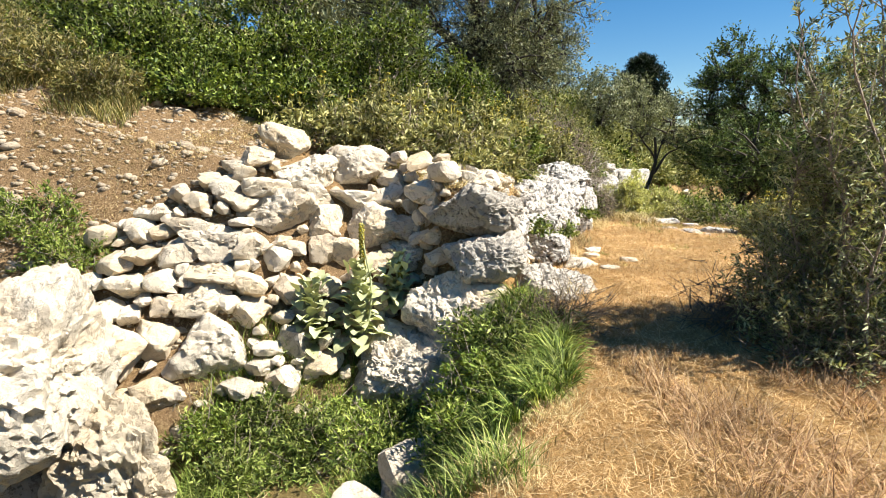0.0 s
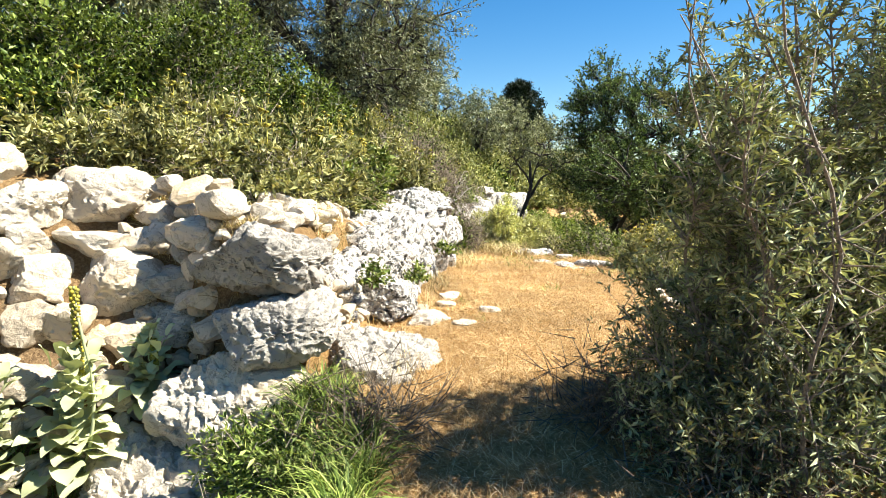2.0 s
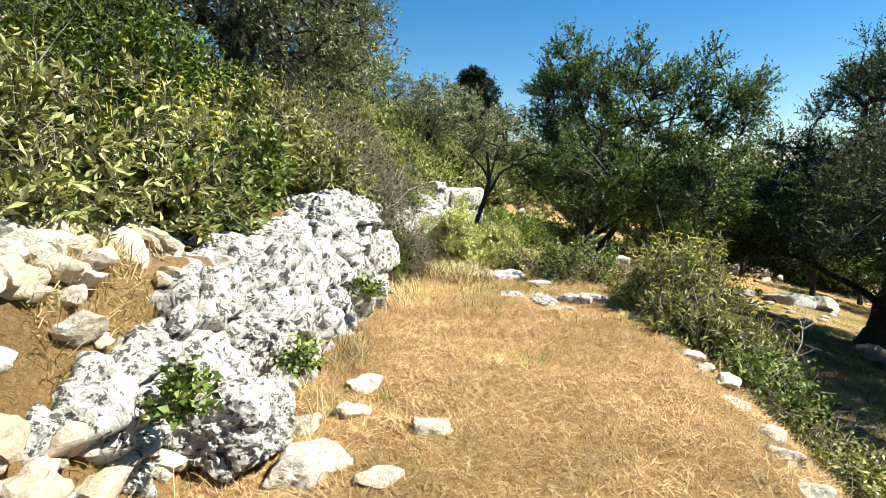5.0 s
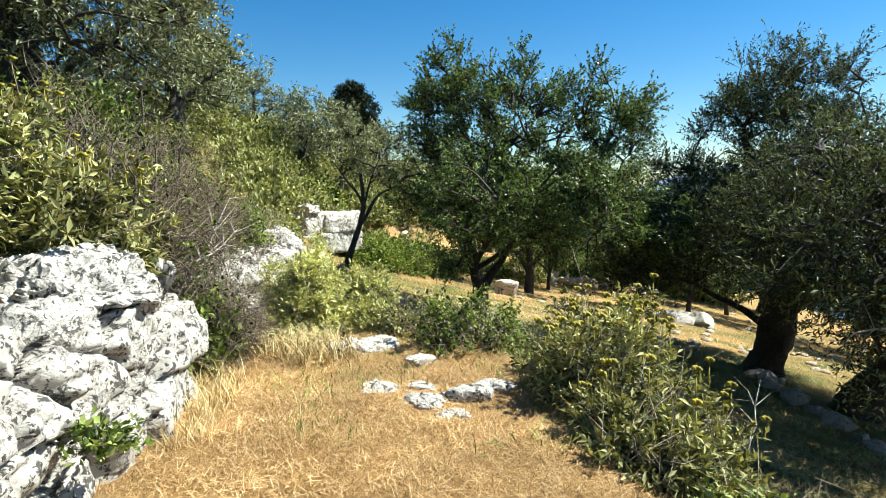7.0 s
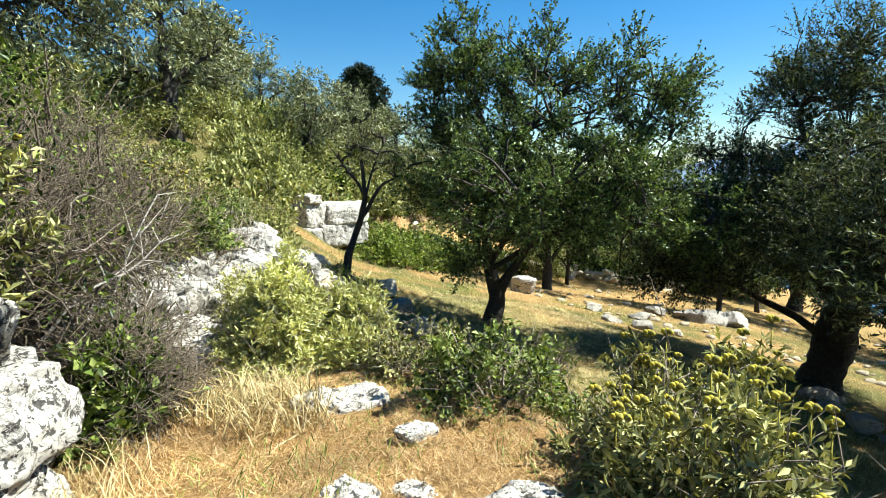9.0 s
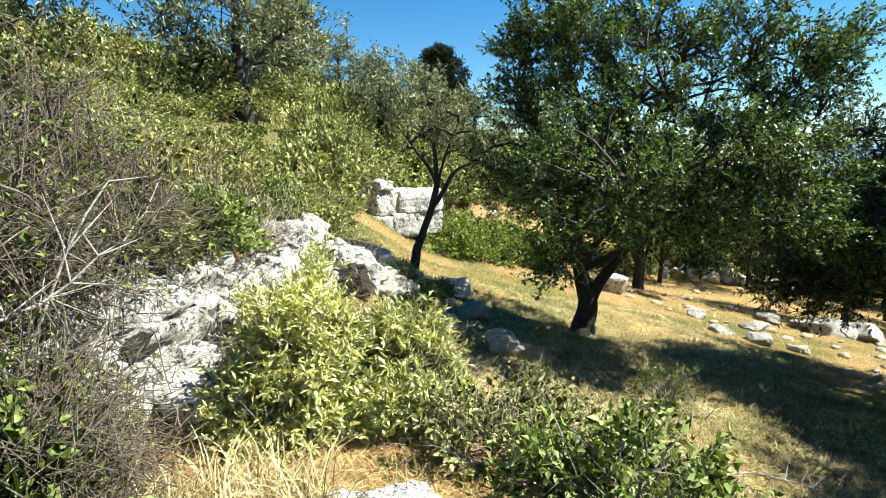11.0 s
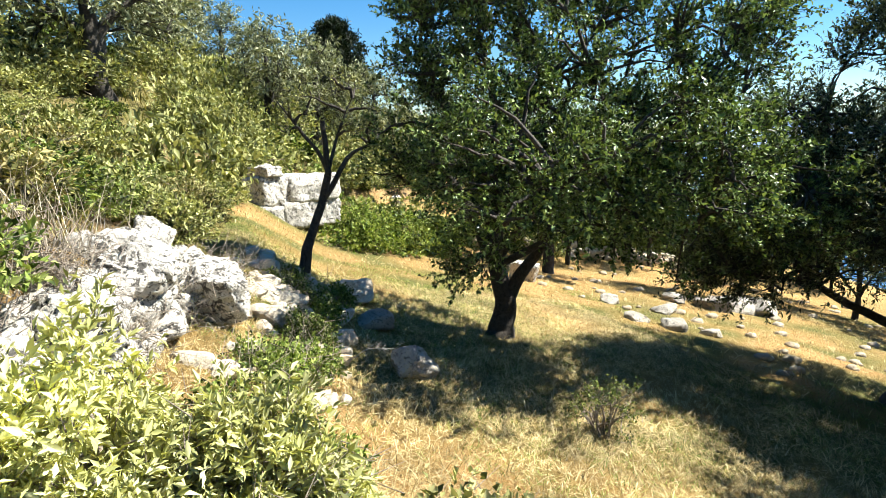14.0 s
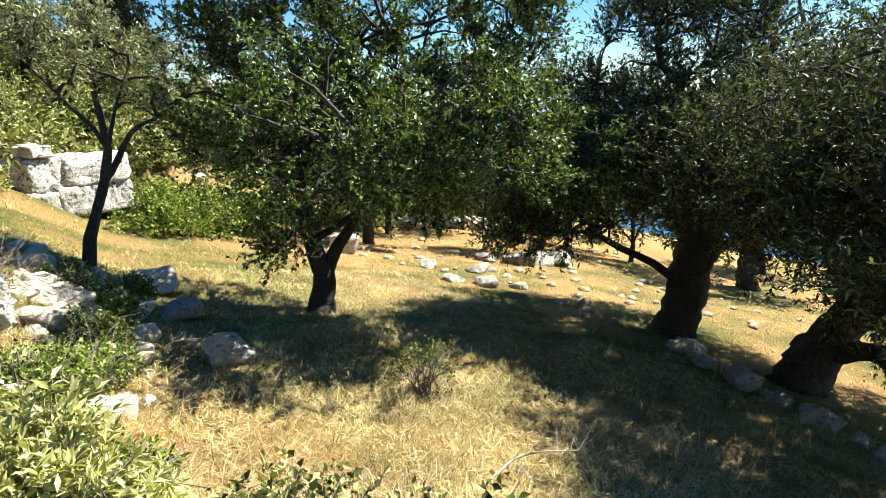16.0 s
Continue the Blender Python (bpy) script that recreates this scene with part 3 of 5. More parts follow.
for n, row in enumerate((COURSE_TOP, COURSE_MID, COURSE_LOW)):
    for k, (x, y, z, w, h, d, tip) in enumerate(row):
        big = w * h > 0.2
        mat = M_OCHRE if (n == 2 and k not in (0, 3)) or (n == 0 and k in (0, 3, 6)) else M_STONE
        set_stone((x, y, z), (w, d, h), mat, 130 + 20 * n + k, 5 if big else 4, turn=14 * math.sin(k * 2.3 + n), tip=tip, boxy=0.45, cuts=9, rough=0.1, fine=0.045, karst=0.02)

# small packing stones between the blocks and down the bank, twelve shapes in turn
CHIPS = [rock_mesh("stone", M_STONE if k % 3 else M_OCHRE, 3, (1.0, 0.85, 0.75), 300 + k, boxy=0.32, cuts=8, rough=0.09, fine=0.05) for k in range(12)]


def foot_of(x):
    return float(np.interp(x, (-9, -3.4, -2, -1, -0.4, 0.0, 0.6), (4.2, 5.0, 5.25, 5.75, 6.1, 5.85, 5.85)))


def lean_of(x):
    return float(np.interp(x, (-3.4, -2, -1, -0.4, 0.0, 0.6), (0.95, 0.72, 0.75, 0.5, 0.2, 0.15)))


def chip(at, s, k, parent=None, rng=random):
    ob = part("stone", CHIPS[k % 12], parent) if parent else new("stone", CHIPS[k % 12])
    off = Vector(parent.location) if parent else Vector((0, 0, 0))
    ob.matrix_basis = Matrix.Translation(Vector(at) - off) @ pose(0, 0, 0, rng.uniform(-25, 25), rng.uniform(-25, 25), rng.uniform(0, 360)) @ Matrix.Diagonal((s, s, s * rng.uniform(0.6, 1.0), 1))
    return ob


# packed by trial: large ones first, then smaller ones into the gaps
taken = [(x, z, 0.38 * min(w, h) + 0.08 * max(w, h)) for row in (CORNER, COURSE_TOP, COURSE_MID, COURSE_LOW) for x, y, z, w, h, d, tip in row]
laid = 0
for size, tries in ((0.34, 300), (0.25, 700), (0.18, 1500), (0.13, 2500)):
    for k in range(tries):
        x = random.uniform(-3.5, 0.05)
        hi = 1.5 + 0.6 * min(0, x + 2.2)
        z = random.uniform(-0.62 if x > -3 else -0.3, hi)
        if laid >= 250 or any((x - a) ** 2 + (z - b) ** 2 < (r + size * 0.30) ** 2 for a, b, r in taken):
            continue
        taken.append((x, z, size * 0.34))
        laid += 1
        chip((x, foot_of(x) + lean_of(x) * z + random.uniform(0.03, 0.13), z), size * random.uniform(1.05, 1.35), laid, wall)
for k in range(46):
    x, y = random.uniform(-2.6, -0.7), random.uniform(4.4, 5.35)
    chip((x, y, gz(x, y) + 0.01), random.uniform(0.08, 0.2), k, wall)
# rubble core behind the corner, running on to the outcrop
for k in range(120):
    y = random.uniform(6.3, 8.6)
    x = float(wall_line(y)) - random.uniform(0.0, 1.5)
    chip((x, y, gz(x, y) + random.uniform(0.0, 0.08)), random.uniform(0.12, 0.34), k + 5, wall)
for k in range(70):
    y = random.uniform(6.1, 7.5)
    x = float(wall_line(y)) - random.uniform(-0.1, 1.0)
    chip((x, y, gz(x, y) + random.uniform(0.0, 0.06)), random.uniform(0.1, 0.3), k + 3, wall)


# ---- single boulders ----
def boulder(name, at, size, mat, seed, label, level=5, turn=0, tip=0, lean=0, group="", **k):
    ob = new(name, rock_mesh(name, mat, level, size, seed, **k))
    ob.matrix_world = Matrix.Translation(at) @ pose(0, 0, 0, lean, tip, turn)
    return tagged(ob, label, "boulder", group)


boulder("boulder", (-2.95, 3.55, 0.08), (1.4, 1.2, 1.25), M_STONE, 11, "huge grey-white boulder with an undercut base beside the wall", 6, turn=20, tip=-22, boxy=0.6, cuts=9, rough=0.14, fine=0.06, karst=0.02)
boulder("boulder", (-2.28, 3.72, -0.85), (1.0, 0.7, 1.55), M_OCHRE, 12, "tall ochre limestone slab leaning on a boulder", 6, turn=-15, tip=-16, boxy=0.5, cuts=12, rough=0.12, fine=0.06, karst=0.02)
boulder("boulder", (-3.25, 3.95, -0.85), (1.2, 0.9, 0.95), M_GREYROCK, 19, "dark boulder in the undercut below a larger one", 5, turn=50, boxy=0.6)
boulder("boulder", (-3.2, 4.7, -0.12), (1.15, 0.8, 0.85), M_OCHRE, 13, "broad ochre limestone boulder in the rubble", 5, turn=30, boxy=0.65, cuts=10, rough=0.1)
boulder("boulder", (1.30, 6.08, -0.02), (1.1, 0.95, 0.66), M_GREYROCK, 14, "flat fallen limestone block beside the path", 6, turn=12, tip=5, boxy=0.4, cuts=7, rough=0.1, fine=0.05, karst=0.04)
boulder("boulder", (0.86, 3.9, -0.28), (0.42, 0.75, 0.4), M_STONE, 15, "small limestone block at the edge of the path", 4, turn=-30)
boulder("boulder", (-0.3, 3.95, -0.8), (0.5, 0.5, 0.42), M_STONE, 16, "pale boulder half buried among green weeds", 4, turn=10)
boulder("boulder", (-0.62, 3.75, -1.0), (0.6, 0.45, 0.3), M_STONE, 17, "low pale boulder half buried among green weeds", 4, turn=40)
boulder("boulder", (3.35, 3.15, 0.12), (0.8, 0.7, 0.72), M_STONE, 18, "pale boulder under the saplings beside the path", 5, turn=40, boxy=0.5, rough=0.12)

# ---- weathered outcrop along the path ----
crag = empty("rock_outcrop", (2.0, 9.6, 0.1), "pitted white limestone outcrop with black lichen beside the path", "rock outcrop")


def placed(ob):
    ob.location = -Vector(ob.parent.location)
    return ob


placed(part("rock_face", mesh_of("rock_face", *rock_face(((0.55, 6.0), (0.8, 6.4), (1.15, 7.2), (1.5, 7.9), (1.85, 8.6), (2.15, 9.3), (2.6, 10.3), (2.88, 11.1), (2.7, 11.5), (2.2, 11.8)),
                                                         (0.5, 0.7, 0.85, 1.0, 1.12, 1.15, 1.2, 1.12, 1.05, 0.9), 1.1, 71, 0.022), M_KARST, True), crag))
for k, (x, y, z, w, d, h, turn, tip) in enumerate(((2.10, 10.55, 1.12, 1.25, 1.2, 0.55, -13, 0), (1.62, 9.45, 1.02, 0.9, 0.9, 0.36, 5, 8), (1.25, 8.3, 0.62, 0.95, 0.8, 0.55, -28, 6), (1.32, 7.4, 0.25, 0.6, 0.6, 0.5, -20, -4))):
    b = part("rock", rock_mesh("rock", M_KARST, 6, (w, d, h), 40 + k, boxy=0.5, cuts=9, rough=0.10, fine=0.05, karst=0.09), crag)
    b.matrix_basis = Matrix.Translation(Vector((x, y, z)) - Vector((2.0, 9.6, 0.1))) @ pose(0, 0, 0, 0, tip, turn)

# ---- ledge of rocks farther along the foot of the slope ----
ledge = empty("rock_ledge", (3.5, 14.5, 0.2), "weathered limestone ledge half hidden by dry brush", "rock outcrop")
placed(part("rock_face", mesh_of("rock_face", *rock_face(((2.4, 11.9), (2.8, 12.1), (3.1, 12.7), (3.55, 13.4), (3.9, 14.2), (4.3, 15.1), (4.7, 16.0), (5.05, 16.9), (5.3, 17.8), (5.6, 18.9), (5.8, 19.8), (5.8, 20.8)),
                                                         (0.6, 0.8, 1.0, 1.1, 0.95, 0.85, 0.9, 0.85, 0.5, 0.2, 0.05, 0.0), 0.9, 72, 0.033, 0.33, 0.11, 0.17, 0.4, 0.2), M_KARST, True), ledge))
for k, (x, y, z, w, d, h, turn) in enumerate(((3.45, 13.3, 0.15, 0.9, 0.6, 0.45, -10), (4.4, 16.2, 0.8, 0.9, 0.9, 0.5, -25), (5.1, 16.8, 0.35, 0.7, 0.8, 0.8, 10), (4.1, 15.0, 0.6, 0.6, 0.8, 0.6, 40))):
    b = part("rock", rock_mesh("rock", M_KARST, 5, (w, d, h), 60 + k, boxy=0.55, cuts=10, rough=0.11, fine=0.05, karst=0.08), ledge)
    b.matrix_basis = Matrix.Translation(Vector((x, y, z)) - Vector((3.5, 14.5, 0.2))) @ pose(0, 0, 0, 0, 0, turn)
for k in range(110):
    y = random.uniform(15.5, 20.5)
    x = float(wall_line(y)) + random.uniform(0.6, 1.9)
    chip((x, y, gz(x, y) + 0.02), random.uniform(0.1, 0.34), k, ledge)

# ---- old squared wall at the end of the terrace ----
block = empty("ashlar_wall", (8.8, 28.4, -0.9), "short stretch of old wall of large squared white blocks", "stone wall")
block.rotation_euler = (0, 0, 0.4)
for k, (x, z, w, h) in enumerate(((8.75, 0.26, 1.95, 0.80), (7.35, 0.22, 0.95, 0.85), (8.2, -0.50, 1.35, 0.82), (9.25, -0.52, 0.95, 0.86), (7.2, -0.58, 0.85, 0.85), (7.3, 0.8, 0.6, 0.32))):
    b = part("stone", mesh_of("stone", *hewn((w, 1.1, h), 90 + k), M_KARST, True), block)
    b.location = (x - 8.6, 0.05 * (k % 2) - 0.1 * (k == 5), z + 1.1)
    b.rotation_euler = (0, 0.03 * math.sin(k * 2.1), 0.06 * math.sin(k * 1.3))

# ---- loose stones on the path and the terrace ----
def loose(at, size, seed, label, mat=None, sink=0.3, level=4, group="", **k):
    x, y = at
    return boulder("stone", (x, y, gz(x, y) + size[2] * (0.5 - sink)), size, mat or M_KARST, seed, label, level, turn=seed * 37 % 180, group=group, **k)


for k, (x, y, w) in enumerate(((2.14, 8.1, 0.3), (1.72, 7.62, 0.28), (2.0, 7.72, 0.24), (2.42, 7.42, 0.36), (1.72, 7.1, 0.5), (2.05, 6.95, 0.26))):
    loose((x, y), (w, w * 0.8, w * 0.45), 400 + k, "loose pale stone lying in the dry straw", M_STONE, 0.55, group="stones on the path")
for k, (x, y, w) in enumerate(((4.86, 8.25, 0.2), (4.72, 7.95, 0.17), (4.74, 7.75, 0.26), (4.58, 7.45, 0.22), (4.45, 7.05, 0.2), (4.25, 6.75, 0.24), (4.08, 6.4, 0.2), (5.0, 8.6, 0.15))):
    loose((x, y), (w * 0.8, w, w * 0.55), 420 + k, "rough limestone edging stone along the path", M_STONE, 0.55, group="edging stones")
for k, (x, y, w, d, h) in enumerate(((4.12, 10.45, 0.42, 0.36, 0.13), (4.7, 9.98, 0.5, 0.4, 0.24), (4.32, 10.0, 0.4, 0.3, 0.11), (4.42, 11.75, 0.7, 0.55, 0.2), (4.72, 10.95, 0.3, 0.28, 0.16), (4.98, 10.05, 0.3, 0.3, 0.16), (4.5, 10.35, 0.3, 0.22, 0.09), (4.4, 9.7, 0.26, 0.2, 0.09))):
    loose((x, y), (w, d, h), 440 + k, "flat grey-white rock set in the path", M_KARST, 0.58, 5, "flat rocks", karst=0.08)
loose((7.4, 17.05), (0.66, 0.6, 0.58), 460, "rounded grey boulder under the tree", M_GREYROCK, 0.2, 5)
loose((7.75, 20.4), (0.8, 0.6, 0.5), 461, "pointed pale boulder on the terrace", M_STONE, 0.25, 5)
loose((7.6, 18.9), (0.6, 0.5, 0.4), 462, "dark boulder in the shade of the tree", M_GREYROCK, 0.3)
for k, (x, y, w) in enumerate(((6.05, 16.75, 0.4), (6.5, 17.1, 0.3), (6.35, 17.5, 0.34), (6.7, 17.7, 0.42), (6.85, 17.95, 0.3), (5.75, 17.3, 0.5), (6.2, 18.3, 0.45), (6.0, 16.2, 0.3), (6.9, 18.5, 0.5))):
    loose((x, y), (w, w * 0.8, w * 0.55), 470 + k, "loose white stone among grass below the ledge", M_STONE, group="stones below the ledge")
for k, (x, y, w, h) in enumerate(((21.3, 23.3, 1.3, 0.7), (22.3, 23.2, 1.4, 0.7), (23.1, 22.8, 1.3, 0.9), (15.6, 20.1, 0.8, 0.35), (15.0, 20.7, 0.7, 0.3), (16.4, 19.6, 0.5, 0.25), (14.8, 25.2, 1.1, 0.9), (17.2, 21.8, 0.9, 0.4), (16.0, 22.6, 0.8, 0.3), (20.2, 24.0, 0.8, 0.4))):
    loose((x, y), (w, w * 0.8, h), 490 + k, "grey-white rock on the lower terrace", M_KARST if k == 6 else M_GREYROCK, 0.3, group="terrace rocks")
heap = empty("stone_heap", (22.0, 31.0, gz(22.0, 31.0)), "low heap of white field stones across the terrace", "stone heap")
for k in range(130):
    x = random.uniform(14, 29)
    y = 33.0 - 0.1 * (x - 14) + random.gauss(0, 0.5)
    chip((x, y, gz(x, y) + random.uniform(0.05, 0.5)), random.uniform(0.3, 0.8), k, heap)
for k, (x, y, w) in enumerate(((15.2, 14.7, 0.7), (14.7, 14.15, 0.5), (14.5, 13.4, 0.7), (14.25, 12.8, 0.45), (13.9, 12.2, 0.6), (13.6, 11.7, 0.4), (15.8, 15.0, 0.4), (13.3, 11.3, 0.5), (14.4, 13.0, 0.3), (14.9, 14.4, 0.3))):
    loose((x, y), (w, w * 0.8, w * 0.5), 510 + k, "dark mossy stone in a low terrace row", M_GREYROCK, 0.3, group="terrace row")
scatter = []
srng = np.random.default_rng(44)
for k in range(150):
    x, y = srng.uniform(15, 34), srng.uniform(14, 31)
    s = srng.uniform(0.06, 0.22)
    v, f = BALL[2]
    scatter.append((v * (s, s * 0.8, s * 0.5) * (1 + 0.3 * vnoise(v * 2 + k, k)[:, None]) + (x, y, gz(x, y) + 0.02), f))
for k in range(5200):
    x, y = srng.uniform(-6.0, -2.0), srng.uniform(5.0, 8.4)
    s = 0.007 + 0.045 * srng.random() ** 4 * (2.2 if k % 14 == 0 else 1)
    v, f = BALL[1]
    v = v @ np.array(Euler((k, k * 1.7, k * 0.6)).to_matrix())
    scatter.append((v * (s * 1.2, s, s * 0.7) * (1 + 0.75 * vnoise(v * 1.9 + k, k)[:, None]) + (x, y, gz(x, y) - 0.2 * s), f))
tagged(new("field_stones", mesh_of("field_stones", *join(*scatter), M_RUBBLE)), "scatter of small pale stones on bare earth", "stones", kind="stuff")


# ---- trees ----
def tree(name, at, trunk, limbs, lobes, label, leaf, mat, bark, seed, per=9, twigs=9, spray=0.35, density=6.0, category="tree", group="", sides=10, gnarl=0.25, spread=0.75, up=0.3, droop=0.0):
    """trunk: points and radii from the foot; limbs: (start index, end point, radius); lobes: (centre, radii) of the crown, from the foot."""
    rng = np.random.default_rng(seed)
    ob = empty(name, at, label, category, group)
    tp = np.array([p[:3] for p in trunk], float)
    tr = np.array([p[3] for p in trunk], float)
    u = np.linspace(0, len(tp) - 1, len(tp) * 5)
    pts = np.stack([np.interp(u, np.arange(len(tp)), tp[:, k]) for k in range(3)], -1)
    pts[1:-1] += 0.03 * tr[0] * rng.normal(size=pts[1:-1].shape)
    v, f = tube(pts, np.interp(u, np.arange(len(tp)), tr), sides + 4, gnarl, seed)
    part("trunk", mesh_of("trunk", v, f, bark, True), ob)
    nodes, wood = [pts[len(pts) // 2:]], []
    for k, (start, end, r) in enumerate(limbs):
        c = curve(tp[start], end, 0.08, 10, seed + k)
        v, f = tube(c, np.linspace(r, r * 0.25, 10), sides, gnarl * 0.6, seed + k)
        part("limb", mesh_of("limb", v, f, bark, True), ob)
        nodes.append(c[2:])
    nodes = np.concatenate(nodes)
    cs = []
    for c, r in lobes:
        c, r = np.array(c, float), np.array(r, float)
        n = int(density * 4.2 * (r[0] * r[1] * r[2]) ** (2 / 3))
        d = unit(rng.normal(size=(n, 3)))
        q = (spread + (1 - spread) * rng.random((n, 1)) ** 0.6) if spread > 0 else rng.random((n, 1)) ** 0.45
        q = np.where(rng.random((n, 1)) < 0.3, q * 0.6, q)
        cs.append(c + d * q * r * (0.85 + 0.3 * vnoise(d * 2 + seed, seed)[:, None]))
    cs = np.concatenate(cs)
    for c in cs:
        i = np.argmin(np.linalg.norm(nodes - c, axis=1) + 0.6 * np.maximum(nodes[:, 2] - c[2], 0))
        cc = curve(nodes[i], c, 0.08, 5, int(abs(c[0] * 97 + c[1] * 31)) % 97)
        v, f = tube(cc, np.linspace(0.035, 0.008, 5), 4)
        wood.append((v, tris(f)))
        if rng.random() < 0.35:
            nodes = np.concatenate([nodes, cc[2:4]])
    mid = np.mean([c for c, _ in lobes], axis=0) - (0, 0, 0.5)
    a, b = sprays(cs, spray, twigs, rng, up, mid)
    b[:, 2] -= droop * rng.random(len(b))
    if density > 3:
        wood.append(spikes(a, b, 0.006))
    part("branching", mesh_of("branching", *join(*wood), bark), ob)["kind"] = "stuff"
    part("crown", mesh_of("crown", *dress(a, b, per, leaf[0], leaf[1], rng), mat), ob)
    return ob


def at_ground(x, y, sink=0.06):
    return (x, y, gz(x, y) - sink)


pear = tree("pear_tree", at_ground(9.86, 18.8), [(0, 0, -0.1, 0.3), (0.05, 0, 0.3, 0.21), (0.12, 0.03, 0.7, 0.18), (-0.06, 0.1, 1.3, 0.14), (-0.12, 0.2, 2.2, 0.12), (0.1, 0.3, 3.4, 0.08), (-0.1, 0.3, 4.6, 0.04)],
            [(2, (0.95, -0.65, 2.2), 0.14), (3, (-1.2, 0.6, 3.2), 0.1), (4, (1.2, -0.2, 4.2), 0.08), (4, (-0.6, 1.2, 4.3), 0.07), (4, (2.3, -1.9, 3.0), 0.08), (4, (0.4, -1.6, 3.4), 0.07), (3, (-0.9, -1.9, 2.9), 0.08), (3, (0.9, -2.5, 2.6), 0.07)],
            [((0.25, 0.0, 3.5), (2.3, 2.2, 1.8)), ((-0.7, 0.5, 5.2), (0.9, 0.8, 1.2)), ((1.0, -0.6, 4.8), (1.7, 1.6, 1.3)), ((2.2, -1.8, 3.1), (1.6, 1.5, 1.4)), ((-1.2, 0.8, 3.1), (0.95, 0.9, 0.9)), ((0.2, 0.2, 5.4), (1.2, 1.0, 1.0)),
             ((2.5, -2.0, 4.7), (0.8, 0.8, 0.9)), ((-0.7, 0.5, 6.7), (0.4, 0.4, 0.5)), ((0.9, -0.6, 6.4), (0.4, 0.4, 0.5)), ((2.2, -1.6, 6.0), (0.35, 0.35, 0.5)), ((-1.1, 0.7, 4.7), (0.85, 0.8, 1.1)), ((2.5, -1.8, 4.9), (1.2, 1.1, 1.0)), ((-0.3, 0.2, 5.6), (1.3, 1.2, 1.1)), ((1.5, -1.0, 5.7), (0.8, 0.8, 0.7)), ((3.2, -2.4, 5.4), (0.35, 0.35, 0.5)), ((0.2, -1.4, 2.9), (1.9, 1.8, 1.0)), ((-0.9, -1.9, 3.1), (1.6, 1.6, 1.3)),
             ((1.0, -2.5, 3.1), (1.6, 1.6, 1.3)), ((2.9, -3.0, 2.6), (1.0, 1.0, 0.9)), ((1.7, -2.3, 1.55), (0.22, 0.22, 0.6)), ((0.9, -2.0, 1.75), (0.4, 0.4, 0.4)), ((-1.0, -0.7, 1.6), (0.65, 0.5, 0.4)), ((3.0, -2.4, 1.8), (0.6, 0.6, 0.5))],
            "wild pear tree with dense dark green leaves and forked trunk", (0.056, 0.031), M_PEAR, M_BARK, 5, per=21, twigs=11, spray=0.46, density=6.5, up=0.4)
tree("young_tree", at_ground(6.8, 20.25), [(0, 0, -0.1, 0.11), (0.14, 0.02, 0.5, 0.085), (0.45, 0.08, 1.3, 0.075), (0.56, 0.1, 1.75, 0.06), (0.5, 0.1, 2.6, 0.035)],
     [(2, (1.5, 0.3, 2.25), 0.06), (3, (-0.2, 0.2, 2.9), 0.04), (3, (1.1, 0.3, 3.0), 0.035)], [((0.1, 0.2, 2.75), (0.55, 0.55, 0.5)), ((1.4, 0.35, 2.5), (0.75, 0.7, 0.5)), ((0.7, 0.2, 3.0), (0.7, 0.6, 0.45))],
     "slender leaning young tree with a thin yellowish crown", (0.06, 0.03), M_SCRUB, M_BARK, 6, per=6, twigs=7, spray=0.3, density=5)
OLIVE_LABEL = "old olive tree with a thick gnarled dark trunk and grey-green crown"
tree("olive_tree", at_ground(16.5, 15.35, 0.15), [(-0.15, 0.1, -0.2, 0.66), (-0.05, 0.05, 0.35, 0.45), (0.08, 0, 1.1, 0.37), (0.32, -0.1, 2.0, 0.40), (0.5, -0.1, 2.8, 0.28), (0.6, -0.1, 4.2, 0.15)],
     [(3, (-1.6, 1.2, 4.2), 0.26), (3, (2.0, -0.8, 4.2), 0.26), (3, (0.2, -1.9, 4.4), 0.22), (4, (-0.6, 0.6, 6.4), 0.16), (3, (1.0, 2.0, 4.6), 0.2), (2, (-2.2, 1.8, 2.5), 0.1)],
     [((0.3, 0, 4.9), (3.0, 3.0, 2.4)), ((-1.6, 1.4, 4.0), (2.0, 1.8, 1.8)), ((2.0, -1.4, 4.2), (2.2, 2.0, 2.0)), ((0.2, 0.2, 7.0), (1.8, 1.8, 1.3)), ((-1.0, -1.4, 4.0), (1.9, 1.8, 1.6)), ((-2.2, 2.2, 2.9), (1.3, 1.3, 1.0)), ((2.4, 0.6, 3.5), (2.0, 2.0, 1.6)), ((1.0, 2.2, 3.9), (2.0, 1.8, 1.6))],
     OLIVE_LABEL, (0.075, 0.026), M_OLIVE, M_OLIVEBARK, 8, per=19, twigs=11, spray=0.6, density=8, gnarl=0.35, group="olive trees")
